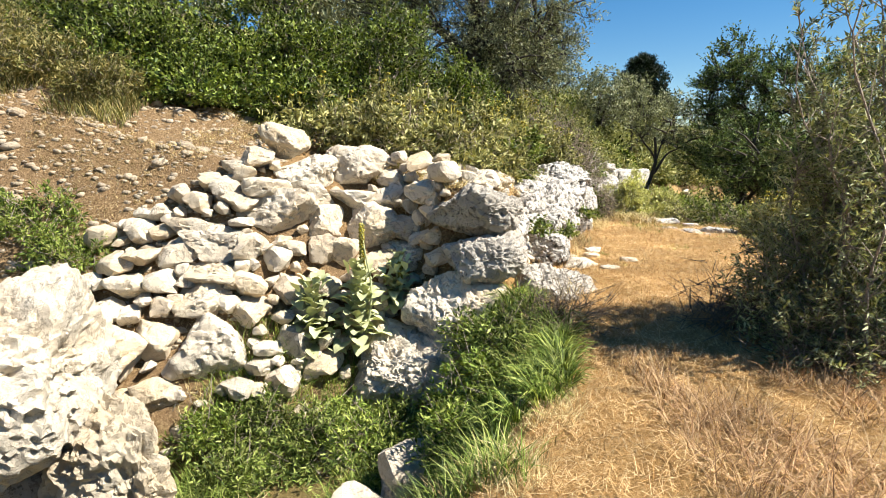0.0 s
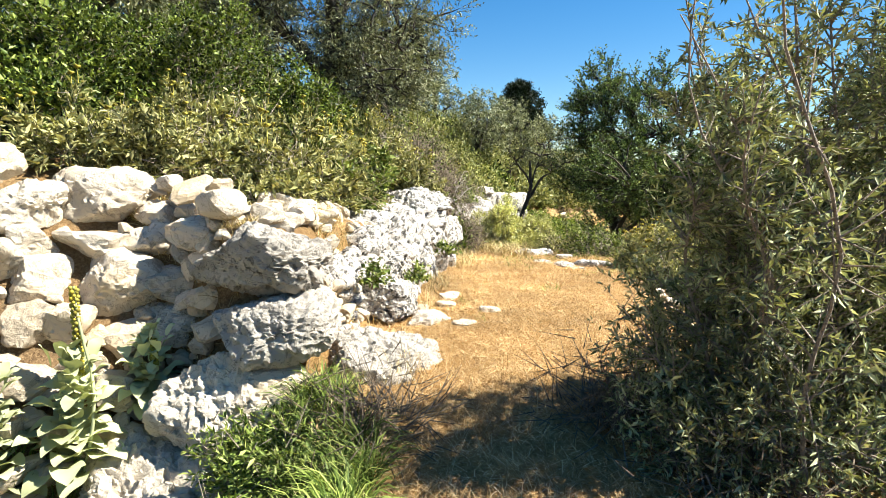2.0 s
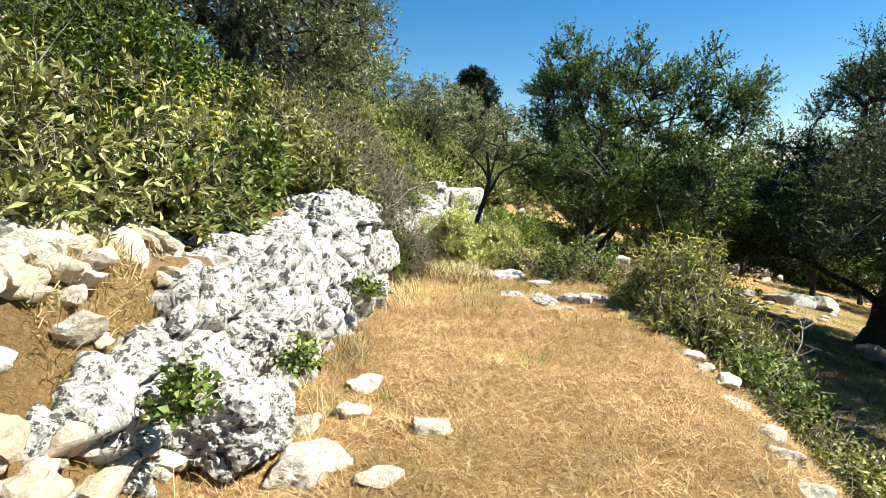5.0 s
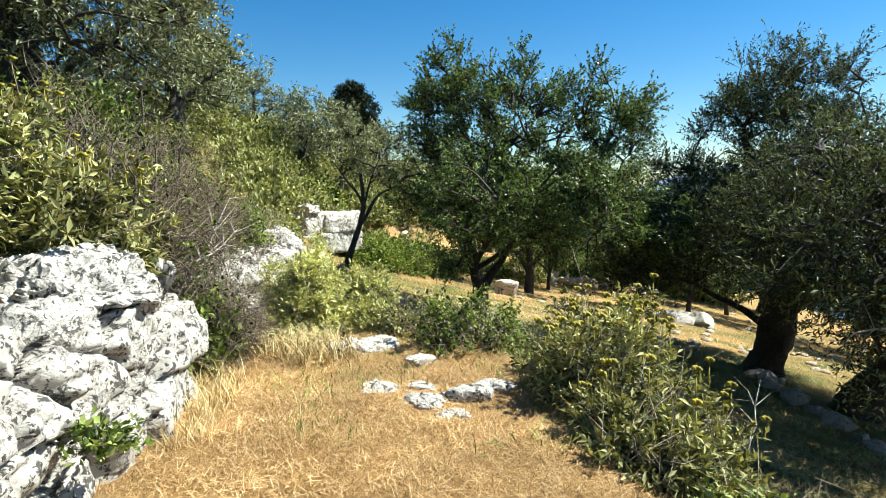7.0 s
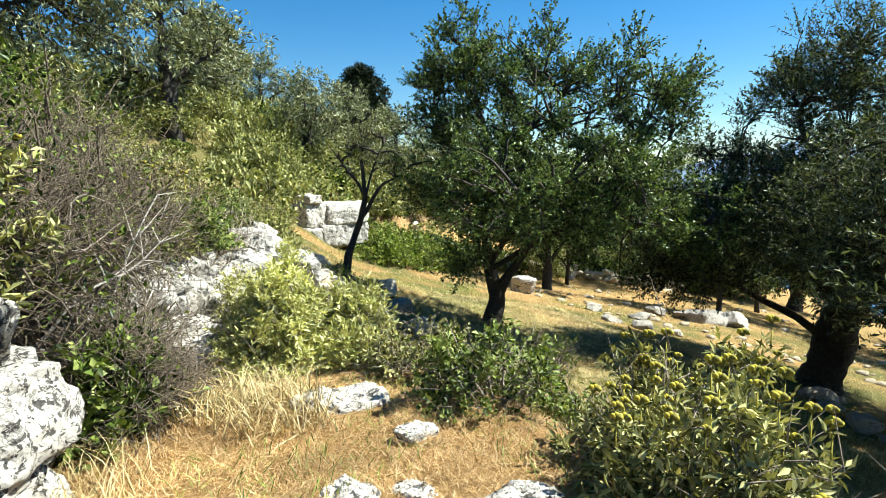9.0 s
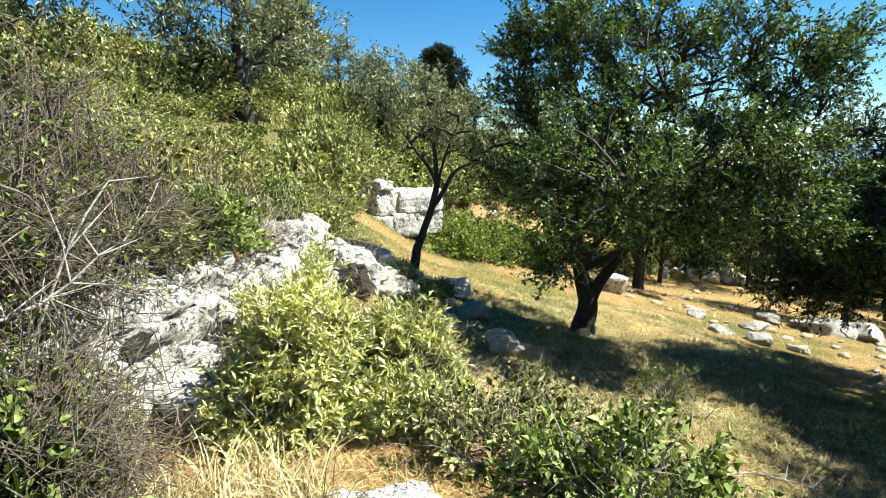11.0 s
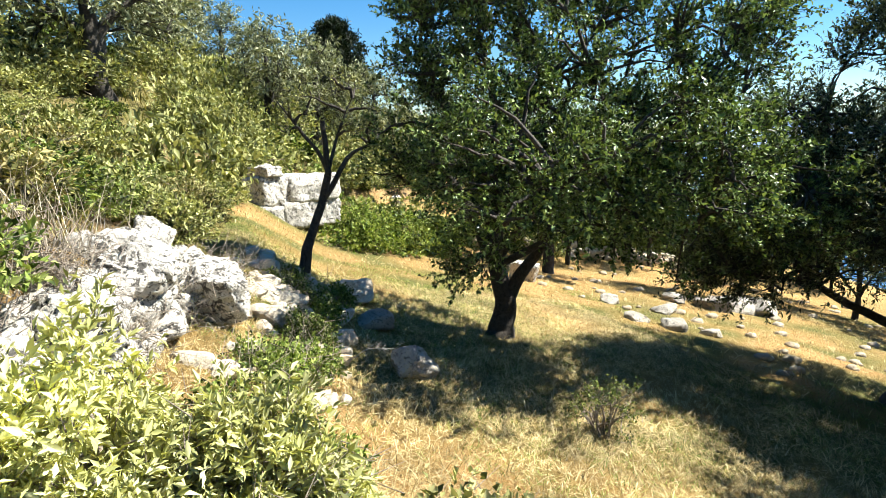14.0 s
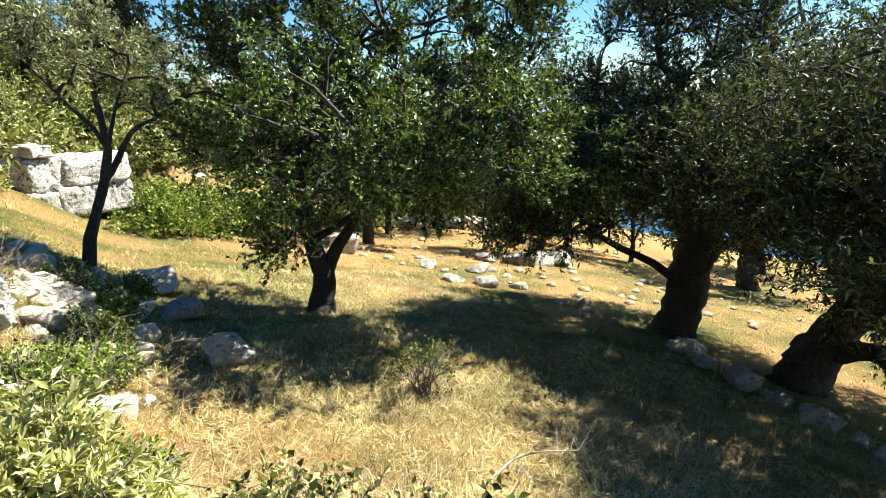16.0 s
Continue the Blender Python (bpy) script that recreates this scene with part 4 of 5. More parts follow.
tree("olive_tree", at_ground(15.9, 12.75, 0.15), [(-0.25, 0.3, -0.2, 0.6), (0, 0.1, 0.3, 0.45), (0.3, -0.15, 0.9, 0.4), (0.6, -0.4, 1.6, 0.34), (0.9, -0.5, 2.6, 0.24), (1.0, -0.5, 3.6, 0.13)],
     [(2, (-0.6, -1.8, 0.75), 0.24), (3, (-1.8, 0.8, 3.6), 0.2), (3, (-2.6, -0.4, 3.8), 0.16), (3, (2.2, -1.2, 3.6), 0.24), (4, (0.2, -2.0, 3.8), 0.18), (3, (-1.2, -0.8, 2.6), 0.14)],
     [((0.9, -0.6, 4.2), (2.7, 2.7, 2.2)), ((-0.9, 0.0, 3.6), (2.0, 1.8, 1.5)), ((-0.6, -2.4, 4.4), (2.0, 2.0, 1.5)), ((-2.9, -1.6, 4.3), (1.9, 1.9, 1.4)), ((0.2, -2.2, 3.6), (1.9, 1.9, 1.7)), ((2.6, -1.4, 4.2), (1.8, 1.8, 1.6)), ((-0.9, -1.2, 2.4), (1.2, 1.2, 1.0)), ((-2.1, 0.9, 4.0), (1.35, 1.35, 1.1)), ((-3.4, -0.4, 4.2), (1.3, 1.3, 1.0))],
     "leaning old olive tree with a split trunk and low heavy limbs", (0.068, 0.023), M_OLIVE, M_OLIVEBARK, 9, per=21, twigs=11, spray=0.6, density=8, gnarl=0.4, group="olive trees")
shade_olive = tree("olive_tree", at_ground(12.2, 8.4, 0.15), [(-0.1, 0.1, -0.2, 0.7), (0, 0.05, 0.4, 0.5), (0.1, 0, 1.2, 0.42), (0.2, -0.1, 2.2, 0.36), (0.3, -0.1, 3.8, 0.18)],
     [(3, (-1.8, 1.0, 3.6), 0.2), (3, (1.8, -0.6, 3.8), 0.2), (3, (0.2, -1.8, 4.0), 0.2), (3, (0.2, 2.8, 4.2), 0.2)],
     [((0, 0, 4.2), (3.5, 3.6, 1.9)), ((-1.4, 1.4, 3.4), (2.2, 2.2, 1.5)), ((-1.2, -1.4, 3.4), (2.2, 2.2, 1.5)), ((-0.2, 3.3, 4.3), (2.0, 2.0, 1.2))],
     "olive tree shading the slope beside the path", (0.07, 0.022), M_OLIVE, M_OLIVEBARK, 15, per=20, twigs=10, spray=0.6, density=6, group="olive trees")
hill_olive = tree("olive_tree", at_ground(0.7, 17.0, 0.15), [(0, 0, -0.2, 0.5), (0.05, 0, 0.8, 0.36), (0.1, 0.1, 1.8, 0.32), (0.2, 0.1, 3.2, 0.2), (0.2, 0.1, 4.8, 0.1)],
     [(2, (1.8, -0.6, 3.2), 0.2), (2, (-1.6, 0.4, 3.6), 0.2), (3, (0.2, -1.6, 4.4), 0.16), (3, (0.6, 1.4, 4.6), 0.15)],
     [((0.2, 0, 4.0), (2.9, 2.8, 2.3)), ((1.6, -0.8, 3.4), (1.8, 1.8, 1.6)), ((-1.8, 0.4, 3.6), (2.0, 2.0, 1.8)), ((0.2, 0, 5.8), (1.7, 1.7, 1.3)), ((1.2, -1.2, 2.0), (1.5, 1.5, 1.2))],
     "full-crowned olive tree on the slope above the wall", (0.075, 0.024), M_OLIVE_SUNLIT, M_OLIVEBARK, 10, per=14, twigs=11, spray=0.6, density=7, group="olive trees")
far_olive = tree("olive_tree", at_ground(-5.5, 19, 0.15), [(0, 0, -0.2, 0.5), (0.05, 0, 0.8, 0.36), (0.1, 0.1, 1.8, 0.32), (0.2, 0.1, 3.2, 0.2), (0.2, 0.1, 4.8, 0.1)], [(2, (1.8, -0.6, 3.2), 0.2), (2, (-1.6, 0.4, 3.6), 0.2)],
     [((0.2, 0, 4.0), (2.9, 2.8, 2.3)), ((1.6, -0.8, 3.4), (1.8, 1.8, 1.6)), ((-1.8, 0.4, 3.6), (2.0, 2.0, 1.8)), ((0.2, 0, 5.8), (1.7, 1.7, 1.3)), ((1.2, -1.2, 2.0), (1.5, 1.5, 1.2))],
     "olive tree standing farther off on the slope", (0.2, 0.07), M_OLIVE_SUNLIT, M_OLIVEBARK, 14, per=7, twigs=7, spray=0.65, density=2.6, group="olive trees", sides=5)
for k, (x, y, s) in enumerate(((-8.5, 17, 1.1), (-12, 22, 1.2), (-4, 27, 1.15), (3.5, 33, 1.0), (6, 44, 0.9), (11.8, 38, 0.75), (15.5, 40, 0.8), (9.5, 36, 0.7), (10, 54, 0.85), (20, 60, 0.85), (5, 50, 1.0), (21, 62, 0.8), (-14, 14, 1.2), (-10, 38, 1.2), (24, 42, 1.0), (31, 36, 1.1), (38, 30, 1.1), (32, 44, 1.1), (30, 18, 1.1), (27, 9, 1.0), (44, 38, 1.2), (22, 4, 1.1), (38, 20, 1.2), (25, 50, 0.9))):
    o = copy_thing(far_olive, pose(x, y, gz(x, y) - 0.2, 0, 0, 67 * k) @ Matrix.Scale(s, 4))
small_tree = tree("small_tree", at_ground(24.2, 24.4), [(0, 0, -0.1, 0.12), (0.05, 0, 0.9, 0.09), (0.1, 0.1, 2.0, 0.08), (0.1, 0.1, 3.6, 0.04)], [(1, (-0.9, 0.5, 2.4), 0.06), (1, (0.9, -0.4, 2.6), 0.06)],
     [((0, 0, 3.6), (2.2, 2.2, 1.9)), ((-1.6, 1.2, 3.0), (1.6, 1.6, 1.5)), ((0.8, -0.6, 2.2), (1.2, 1.2, 1.0))], "small leafy tree by the rocks on the lower terrace", (0.09, 0.045), M_PEAR, M_BARK, 12, per=10, twigs=9, spray=0.5, density=6)
tree("pear_tree", at_ground(17.5, 27.5), [(0, 0, -0.1, 0.22), (0.05, 0, 0.9, 0.17), (0.1, 0.1, 2.4, 0.12), (0.1, 0.1, 4.2, 0.05)], [(1, (-1.4, 0.5, 3.0), 0.1), (1, (1.4, -0.4, 3.0), 0.1)],
     [((0, 0, 3.6), (2.6, 2.6, 2.0)), ((1.6, -1.2, 3.4), (1.8, 1.8, 1.5)), ((-1.5, 1, 3), (1.6, 1.6, 1.4))], "dark green wild pear behind the larger one", (0.09, 0.045), M_PEAR, M_BARK, 13, per=10, twigs=9, spray=0.55, density=6)


def pine(at, tall, seed):
    rng = np.random.default_rng(seed)
    ob = empty("pine_tree", at, "dark dense pine rising above the far slope", "tree")
    v, f = tube([(0, 0, -0.5), (0, 0, tall * 0.5), (0, 0, tall * 0.97)], (0.35, 0.22, 0.03), 8)
    part("trunk", mesh_of("trunk", v, f, M_BARK, True), ob)
    cs = []
    for k in range(300):
        h = rng.random() ** 0.8
        r = tall * 0.46 * (1 - h) ** 0.55 * (0.6 + 0.4 * rng.random()) * (0.8 + 0.35 * math.sin(k * 1.7))
        a = rng.random() * 6.283
        cs.append((r * math.cos(a), r * math.sin(a), tall * (0.32 + 0.66 * h)))
    a, b = sprays(np.array(cs), 0.6, 12, rng, 0.7, np.array([0, 0, tall * 0.4]))
    part("crown", mesh_of("crown", *dress(a, b, 7, 0.22, 0.06, rng), M_PINE), ob)


pine((15.95, 48.1, gz(15.95, 48.1) - 0.3), 9.5 - gz(15.95, 48.1), 3)

# ---- bushes on the slope above the wall ----
prng = np.random.default_rng(21)
SAGE = "grey-green sage bush with yellow flower whorls above the wall"
for k, (x, y, r, h) in enumerate(((-1.6, 8.0, 0.75, 0.8), (-0.75, 8.05, 0.8, 1.0), (0.1, 8.2, 0.8, 1.05), (0.75, 8.9, 0.7, 0.85), (-0.4, 9.0, 0.9, 1.5), (0.7, 10.0, 0.8, 1.2), (1.3, 10.9, 0.75, 1.3), (1.75, 11.7, 0.8, 1.5), (2.05, 11.2, 0.6, 1.1), (2.25, 12.1, 0.7, 1.1), (3.1, 14.0, 0.45, 0.9))):
    shrub("sage_bush", at_ground(x, y), (r, r, h), SAGE, "bush", (0.075, 0.026), M_SAGE, prng, 60, 11, 10, 0.24, "sage bushes", bare=60, flowers=14)
GREEN = "dense evergreen shrub on the bank above the wall"
for k, (x, y, r, h) in enumerate(((-2.9, 9.0, 1.0, 1.3), (-2.2, 8.6, 0.7, 0.8), (-3.6, 8.4, 0.7, 0.7), (-4.4, 8.7, 1.0, 1.2), (-2.4, 9.8, 1.2, 2.0), (-1.3, 10.6, 1.4, 2.6), (-3.4, 11.4, 1.6, 3.0), (0.0, 11.6, 1.2, 2.0), (-5.0, 9.8, 1.5, 1.8), (0.9, 13.0, 1.2, 1.9), (-1.6, 13.2, 1.7, 3.0), (-6.6, 11.5, 1.8, 2.4), (1.9, 14.2, 1.1, 1.7))):
    shrub("evergreen_shrub", at_ground(x, y), (r, r, h), GREEN, "bush", (0.055, 0.029), M_LENTISK, prng, 110, 15, 11, 0.34, "evergreen shrubs", stems=20, shell=0.68)
for k, (x, y, r, h) in enumerate(((0.6, 9.4, 0.8, 0.9), (1.15, 10.2, 0.7, 0.8), (1.0, 9.2, 0.5, 0.5), (2.85, 11.75, 0.35, 0.7))):
    shrub("bramble", at_ground(x, y), (r, r, h), "trailing green bramble above the outcrop", "bush", (0.06, 0.042), M_BRAMBLE, prng, 60, 9, 9, 0.24, "brambles", bare=40)
for k, (x, y, r, h) in enumerate(((2.35, 12.2, 0.8, 1.9), (2.65, 12.9, 0.75, 1.6), (2.5, 13.7, 0.9, 2.2), (3.0, 13.9, 0.6, 1.0), (1.9, 12.7, 0.9, 2.2), (2.95, 12.35, 0.5, 1.2), (3.05, 11.95, 0.3, 0.8))):
    shrub("dry_brush", at_ground(x, y), (r, r, h), "tangle of dry grey-brown twigs with few green leaves", "bush", (0.045, 0.022), M_BRAMBLE if k % 2 else M_LENTISK, prng, 80, 8, 3, 0.3, "dry brush", bare=1000, stems=70, twig_mat=M_BRUSH)

for k, (x, y, r, h) in enumerate(((3.35, 13.7, 0.3, 0.5), (3.6, 14.5, 0.35, 0.6), (4.1, 14.7, 0.25, 0.35), (4.25, 15.6, 0.3, 0.45), (4.75, 16.7, 0.35, 0.4), (3.9, 15.4, 0.4, 0.55), (5.4, 18.3, 0.35, 0.35))):
    shrub("dry_brush", at_ground(x, y), (r, r, h), "bleached dry stalks standing over the rock ledge", "bush", (0.03, 0.012), M_STEM if k % 2 else M_SAGE, prng, 30, 7, 3, 0.2, "dry brush", bare=150, stems=30, twig_mat=M_TWIG)
for k, (x, y, r, h) in enumerate(((5.75, 16.1, 0.4, 0.35), (5.95, 17.0, 0.35, 0.3), (5.35, 15.7, 0.4, 0.4), (6.4, 18.6, 0.4, 0.35), (5.0, 14.9, 0.4, 0.5))):
    shrub("low_bramble", at_ground(x, y), (r, r, h), "thin bramble creeping between stones below the ledge", "bush", (0.035, 0.022), M_BRAMBLE, prng, 30, 8, 7, 0.2, "brambles below the ledge", bare=30, low=0.05)

for k, (x, y, r, h) in enumerate(((1.02, 4.85, 0.3, 0.3), (2.5, 4.7, 0.45, 0.5), (2.75, 3.9, 0.4, 0.4))):
    shrub("dry_brush", at_ground(x, y), (r, r, h), "low brown dead brushwood beside the path", "bush", (0.03, 0.012), M_RUSSET, prng, 24, 7, 2, 0.2, "dead brushwood", bare=160, stems=24, low=0.05, twig_mat=M_BRUSH)

# ---- scrub covering the hillside ----
scrub_a = shrub("hill_shrub", at_ground(-3.0, 24.0), (1.3, 1.3, 1.2), "rounded scrub bush on the hillside", "bush", (0.12, 0.055), M_SCRUB, prng, 64, 8, 5, 0.4, "hillside scrub", stems=9)
scrub_b = shrub("hill_shrub", at_ground(1.0, 25.0), (1.2, 1.2, 1.0), "rounded green scrub bush on the hillside", "bush", (0.12, 0.055), M_LENTISK, prng, 64, 8, 5, 0.4, "hillside scrub", stems=9)
hrng = random.Random(5)
for k, (x, y, r, h) in enumerate(((2.3, 15.6, 1.0, 0.9), (1.2, 16.6, 1.1, 1.1), (3.2, 16.9, 0.9, 0.7), (2.2, 18.3, 1.1, 0.9), (3.7, 18.5, 0.9, 0.7), (4.3, 20.0, 0.9, 0.6), (3.0, 20.2, 1.1, 0.9), (1.0, 20.6, 1.3, 1.2), (4.4, 22.0, 1.0, 0.8), (2.6, 22.4, 1.2, 1.0), (-0.8, 20.6, 1.4, 1.5), (0.8, 23.2, 1.3, 1.2), (3.4, 14.8, 0.7, 0.6), (4.8, 18.9, 0.6, 0.6), (5.0, 20.8, 0.7, 0.7), (5.3, 22.8, 0.8, 0.8), (5.7, 24.8, 0.8, 0.8), (6.2, 26.4, 0.8, 0.8), (10.8, 29.5, 1.2, 1.1), (12.8, 30.5, 1.4, 1.2), (15.0, 31.8, 1.4, 1.2))):
    shrub("slope_shrub", at_ground(x, y), (r, r, h), "yellow-green scrub and bramble on the sunny slope", "bush", (0.06, 0.026), M_BANKGRASS if k % 4 == 2 else M_SCRUB if k % 4 else M_BRAMBLE, prng, 90, 10, 9, 0.3, "slope scrub", low=0.05, bare=30)
for k, (x, y, r, h) in enumerate(((9.9, 26.6, 1.1, 1.1), (11.3, 27.3, 1.3, 1.2), (10.6, 28.6, 1.3, 1.6), (12.9, 28.0, 1.2, 1.1), (9.2, 29.6, 1.2, 1.6))):
    shrub("green_bramble", at_ground(x, y), (r, r, h), "bright green bramble thicket beside the squared wall", "bush", (0.08, 0.05), M_GRASS, prng, 80, 10, 9, 0.34, "bright brambles", low=0.05)
for k in range(130):
    y = 21 + 56 * hrng.random() ** 1.3
    s = 0.8 + 24 * hrng.random() ** 1.3
    x = float(wall_line(y)) - s
    z = hrng.uniform(0.6, 1.2) * (1 + (y - 20) / 40)
    copy_thing(hrng.choice((scrub_a, scrub_a, scrub_a, scrub_b)), pose(x, y, gz(x, y) - 0.1, 0, 0, hrng.uniform(0, 360)) @ Matrix.Diagonal((z, z, z * hrng.uniform(0.8, 1.3), 1)))
for k in range(22):
    x = 10.5 + 1.05 * k + hrng.uniform(-0.4, 0.4)
    y = 30.5 + 0.25 * k + hrng.uniform(-1.0, 1.0)
    z = hrng.uniform(0.8, 1.4)
    copy_thing(scrub_b if k % 3 else scrub_a, pose(x, y, gz(x, y) - 0.05, 0, 0, hrng.uniform(0, 360)) @ Matrix.Scale(z, 4))
for k, (x, y, z) in enumerate(((20.5, 30.0, 0.9), (26.5, 31.0, 1.1), (31.0, 27.5, 1.1), (34.0, 31.5, 1.2), (23.0, 34.5, 1.0), (29.5, 23.0, 1.0))):
    copy_thing(small_tree, pose(x, y, gz(x, y) - 0.06, 0, 0, 70 * k) @ Matrix.Scale(z, 4))["label"] = "leafy dark green tree across the lower terrace"
for k in range(64):
    y = hrng.uniform(17, 36)
    x = float(wall_line(y)) - hrng.uniform(0.6, 12)
    z = hrng.uniform(0.45, 0.8)
    copy_thing(scrub_a if k % 3 else scrub_b, pose(x, y, gz(x, y) - 0.05, 0, 0, hrng.uniform(0, 360)) @ Matrix.Diagonal((z * 1.2, z * 1.2, z, 1)))
for k in range(26):
    x, y = hrng.uniform(26, 60), hrng.uniform(26, 62)
    z = hrng.uniform(1.2, 2.4)
    copy_thing(scrub_b, pose(x, y, gz(x, y) - 0.1, 0, 0, hrng.uniform(0, 360)) @ Matrix.Scale(z, 4))

# ---- beside the path ----
def saplings():
    rng = np.random.default_rng(77)
    ob = empty("olive_sapling_thicket", at_ground(3.55, 4.3), "tall thicket of olive saplings with thin grey-green leaves", "bush")
    roots = np.stack([np.clip(rng.normal(size=36) * 0.42, -0.6, 0.9), rng.normal(size=36) * 0.32, 0 * np.arange(36)], 1)
    wood, A, B = [], [], []
    for k, r in enumerate(roots):
        tip = np.clip(r * 1.8 + np.array([rng.normal() * 0.5, rng.normal() * 0.35, rng.uniform(1.6, 3.3)]), (-1.15, -1, 0), (1.4, 0.5, 4))
        c = curve(r, tip, 0.05, 12, k)
        v, f = tube(c, np.linspace(0.013, 0.003, 12), 4)
        wood.append((v, tris(f)))
        n = 80
        u = rng.random(n) ** 0.9 * 10.5 + 0.4
        p = np.stack([np.interp(u, np.arange(12), c[:, q]) for q in range(3)], 1)
        d = unit(rng.normal(size=(n, 3)) + np.array([0, 0, 0.35]))
        L = (0.25 + 0.55 * rng.random((n, 1))) * np.clip(1.15 - u[:, None] / 13, 0.3, 1)
        A.append(p)
        B.append(p + d * L)
    lowc = lumps((1.2, 1.05, 1.35), 115, rng, 0.03, 0.3)
    side = lumps((0.6, 0.75, 1.0), 70, rng, 0.03, 0.2) + (-0.75, 0.0, 0)
    lowc = np.concatenate([lowc, side])
    a2, b2 = sprays(lowc, 0.36, 9, rng, 0.2, np.array([0, 0, 0.3]))
    A, B = np.concatenate(A + [a2]), np.concatenate(B + [b2])
    inside = (A[:, 0] > -1.25 + 0.2 * np.maximum(A[:, 2] - 0.7, 0)) & (B[:, 0] > -1.3 + 0.2 * np.maximum(A[:, 2] - 0.7, 0)) & (A[:, 1] < 0.6) & (B[:, 1] < 0.7)
    A, B = A[inside], B[inside]
    wood.append(spikes(A, B, 0.006))
    part("brushwood", mesh_of("brushwood", *join(*wood), M_TWIG), ob)["kind"] = "stuff"
    part("foliage", mesh_of("foliage", *dress(A, B, 24, 0.042, 0.0115, rng, splay=0.8), M_SAPLING), ob)


saplings()
for k, (x, y, r, h, f) in enumerate(((5.55, 9.35, 0.6, 1.0, 20), (5.85, 9.95, 0.65, 1.3, 26), (6.1, 9.2, 0.6, 0.75, 14), (5.25, 8.75, 0.45, 0.55, 6), (6.2, 10.5, 0.58, 1.0, 16))):
    shrub("sage_bush", at_ground(x, y), (r, r, h), "grey-green sage bush with dried yellow whorls at the path edge", "bush", (0.06, 0.018), M_SAGE, prng, 70, 11, 12, 0.22, "sage bushes by the path", bare=70, flowers=f)
for k, (x, y, r, h) in enumerate(((5.5, 11.35, 0.6, 0.65), (5.25, 12.2, 0.55, 0.5), (5.9, 11.8, 0.65, 0.6), (6.0, 12.6, 0.65, 0.6), (6.4, 11.4, 0.65, 0.65), (5.55, 12.75, 0.55, 0.5), (5.25, 8.0, 0.55, 0.45), (5.4, 7.3, 0.6, 0.45), (5.2, 6.6, 0.6, 0.45), (6.1, 8.2, 0.7, 0.5), (5.0, 13.0, 0.55, 0.45), (6.7, 12.3, 0.65, 0.65))):
    shrub("low_bramble", at_ground(x, y), (r, r, h), "low green bramble sprawling over the terrace edge", "bush", (0.04, 0.025), M_SAGE if k % 2 else M_BRAMBLE, prng, 50, 10, 8, 0.22, "brambles at the path edge", bare=40, low=0.05)
for k, (x, y, r, h) in enumerate(((4.4, 13.15, 0.55, 1.2), (4.1, 12.95, 0.45, 0.9), (4.85, 13.2, 0.45, 1.0), (4.25, 13.75, 0.55, 1.2), (4.9, 12.8, 0.35, 0.55), (5.2, 13.6, 0.4, 0.7))):
    shrub("pale_sage_bush", at_ground(x, y), (r, r, h), "pale yellow-green sage bush with broad soft leaves", "bush", (0.05, 0.0165), M_PALESAGE, prng, 120, 11, 15, 0.2, "pale sage bushes", bare=40)
for k, (x, y, h) in enumerate(((9.06, 15.42, 1.0), (7.15, 13.0, 0.28))):
    shrub("seedling", at_ground(x, y), (h * 0.45, h * 0.45, h), "spindly seedling tree in the dry grass", "sapling", (0.03, 0.015), M_BRAMBLE, prng, 34, 6, 8, 0.17, "seedlings", stems=22, bare=24, shell=0.6)


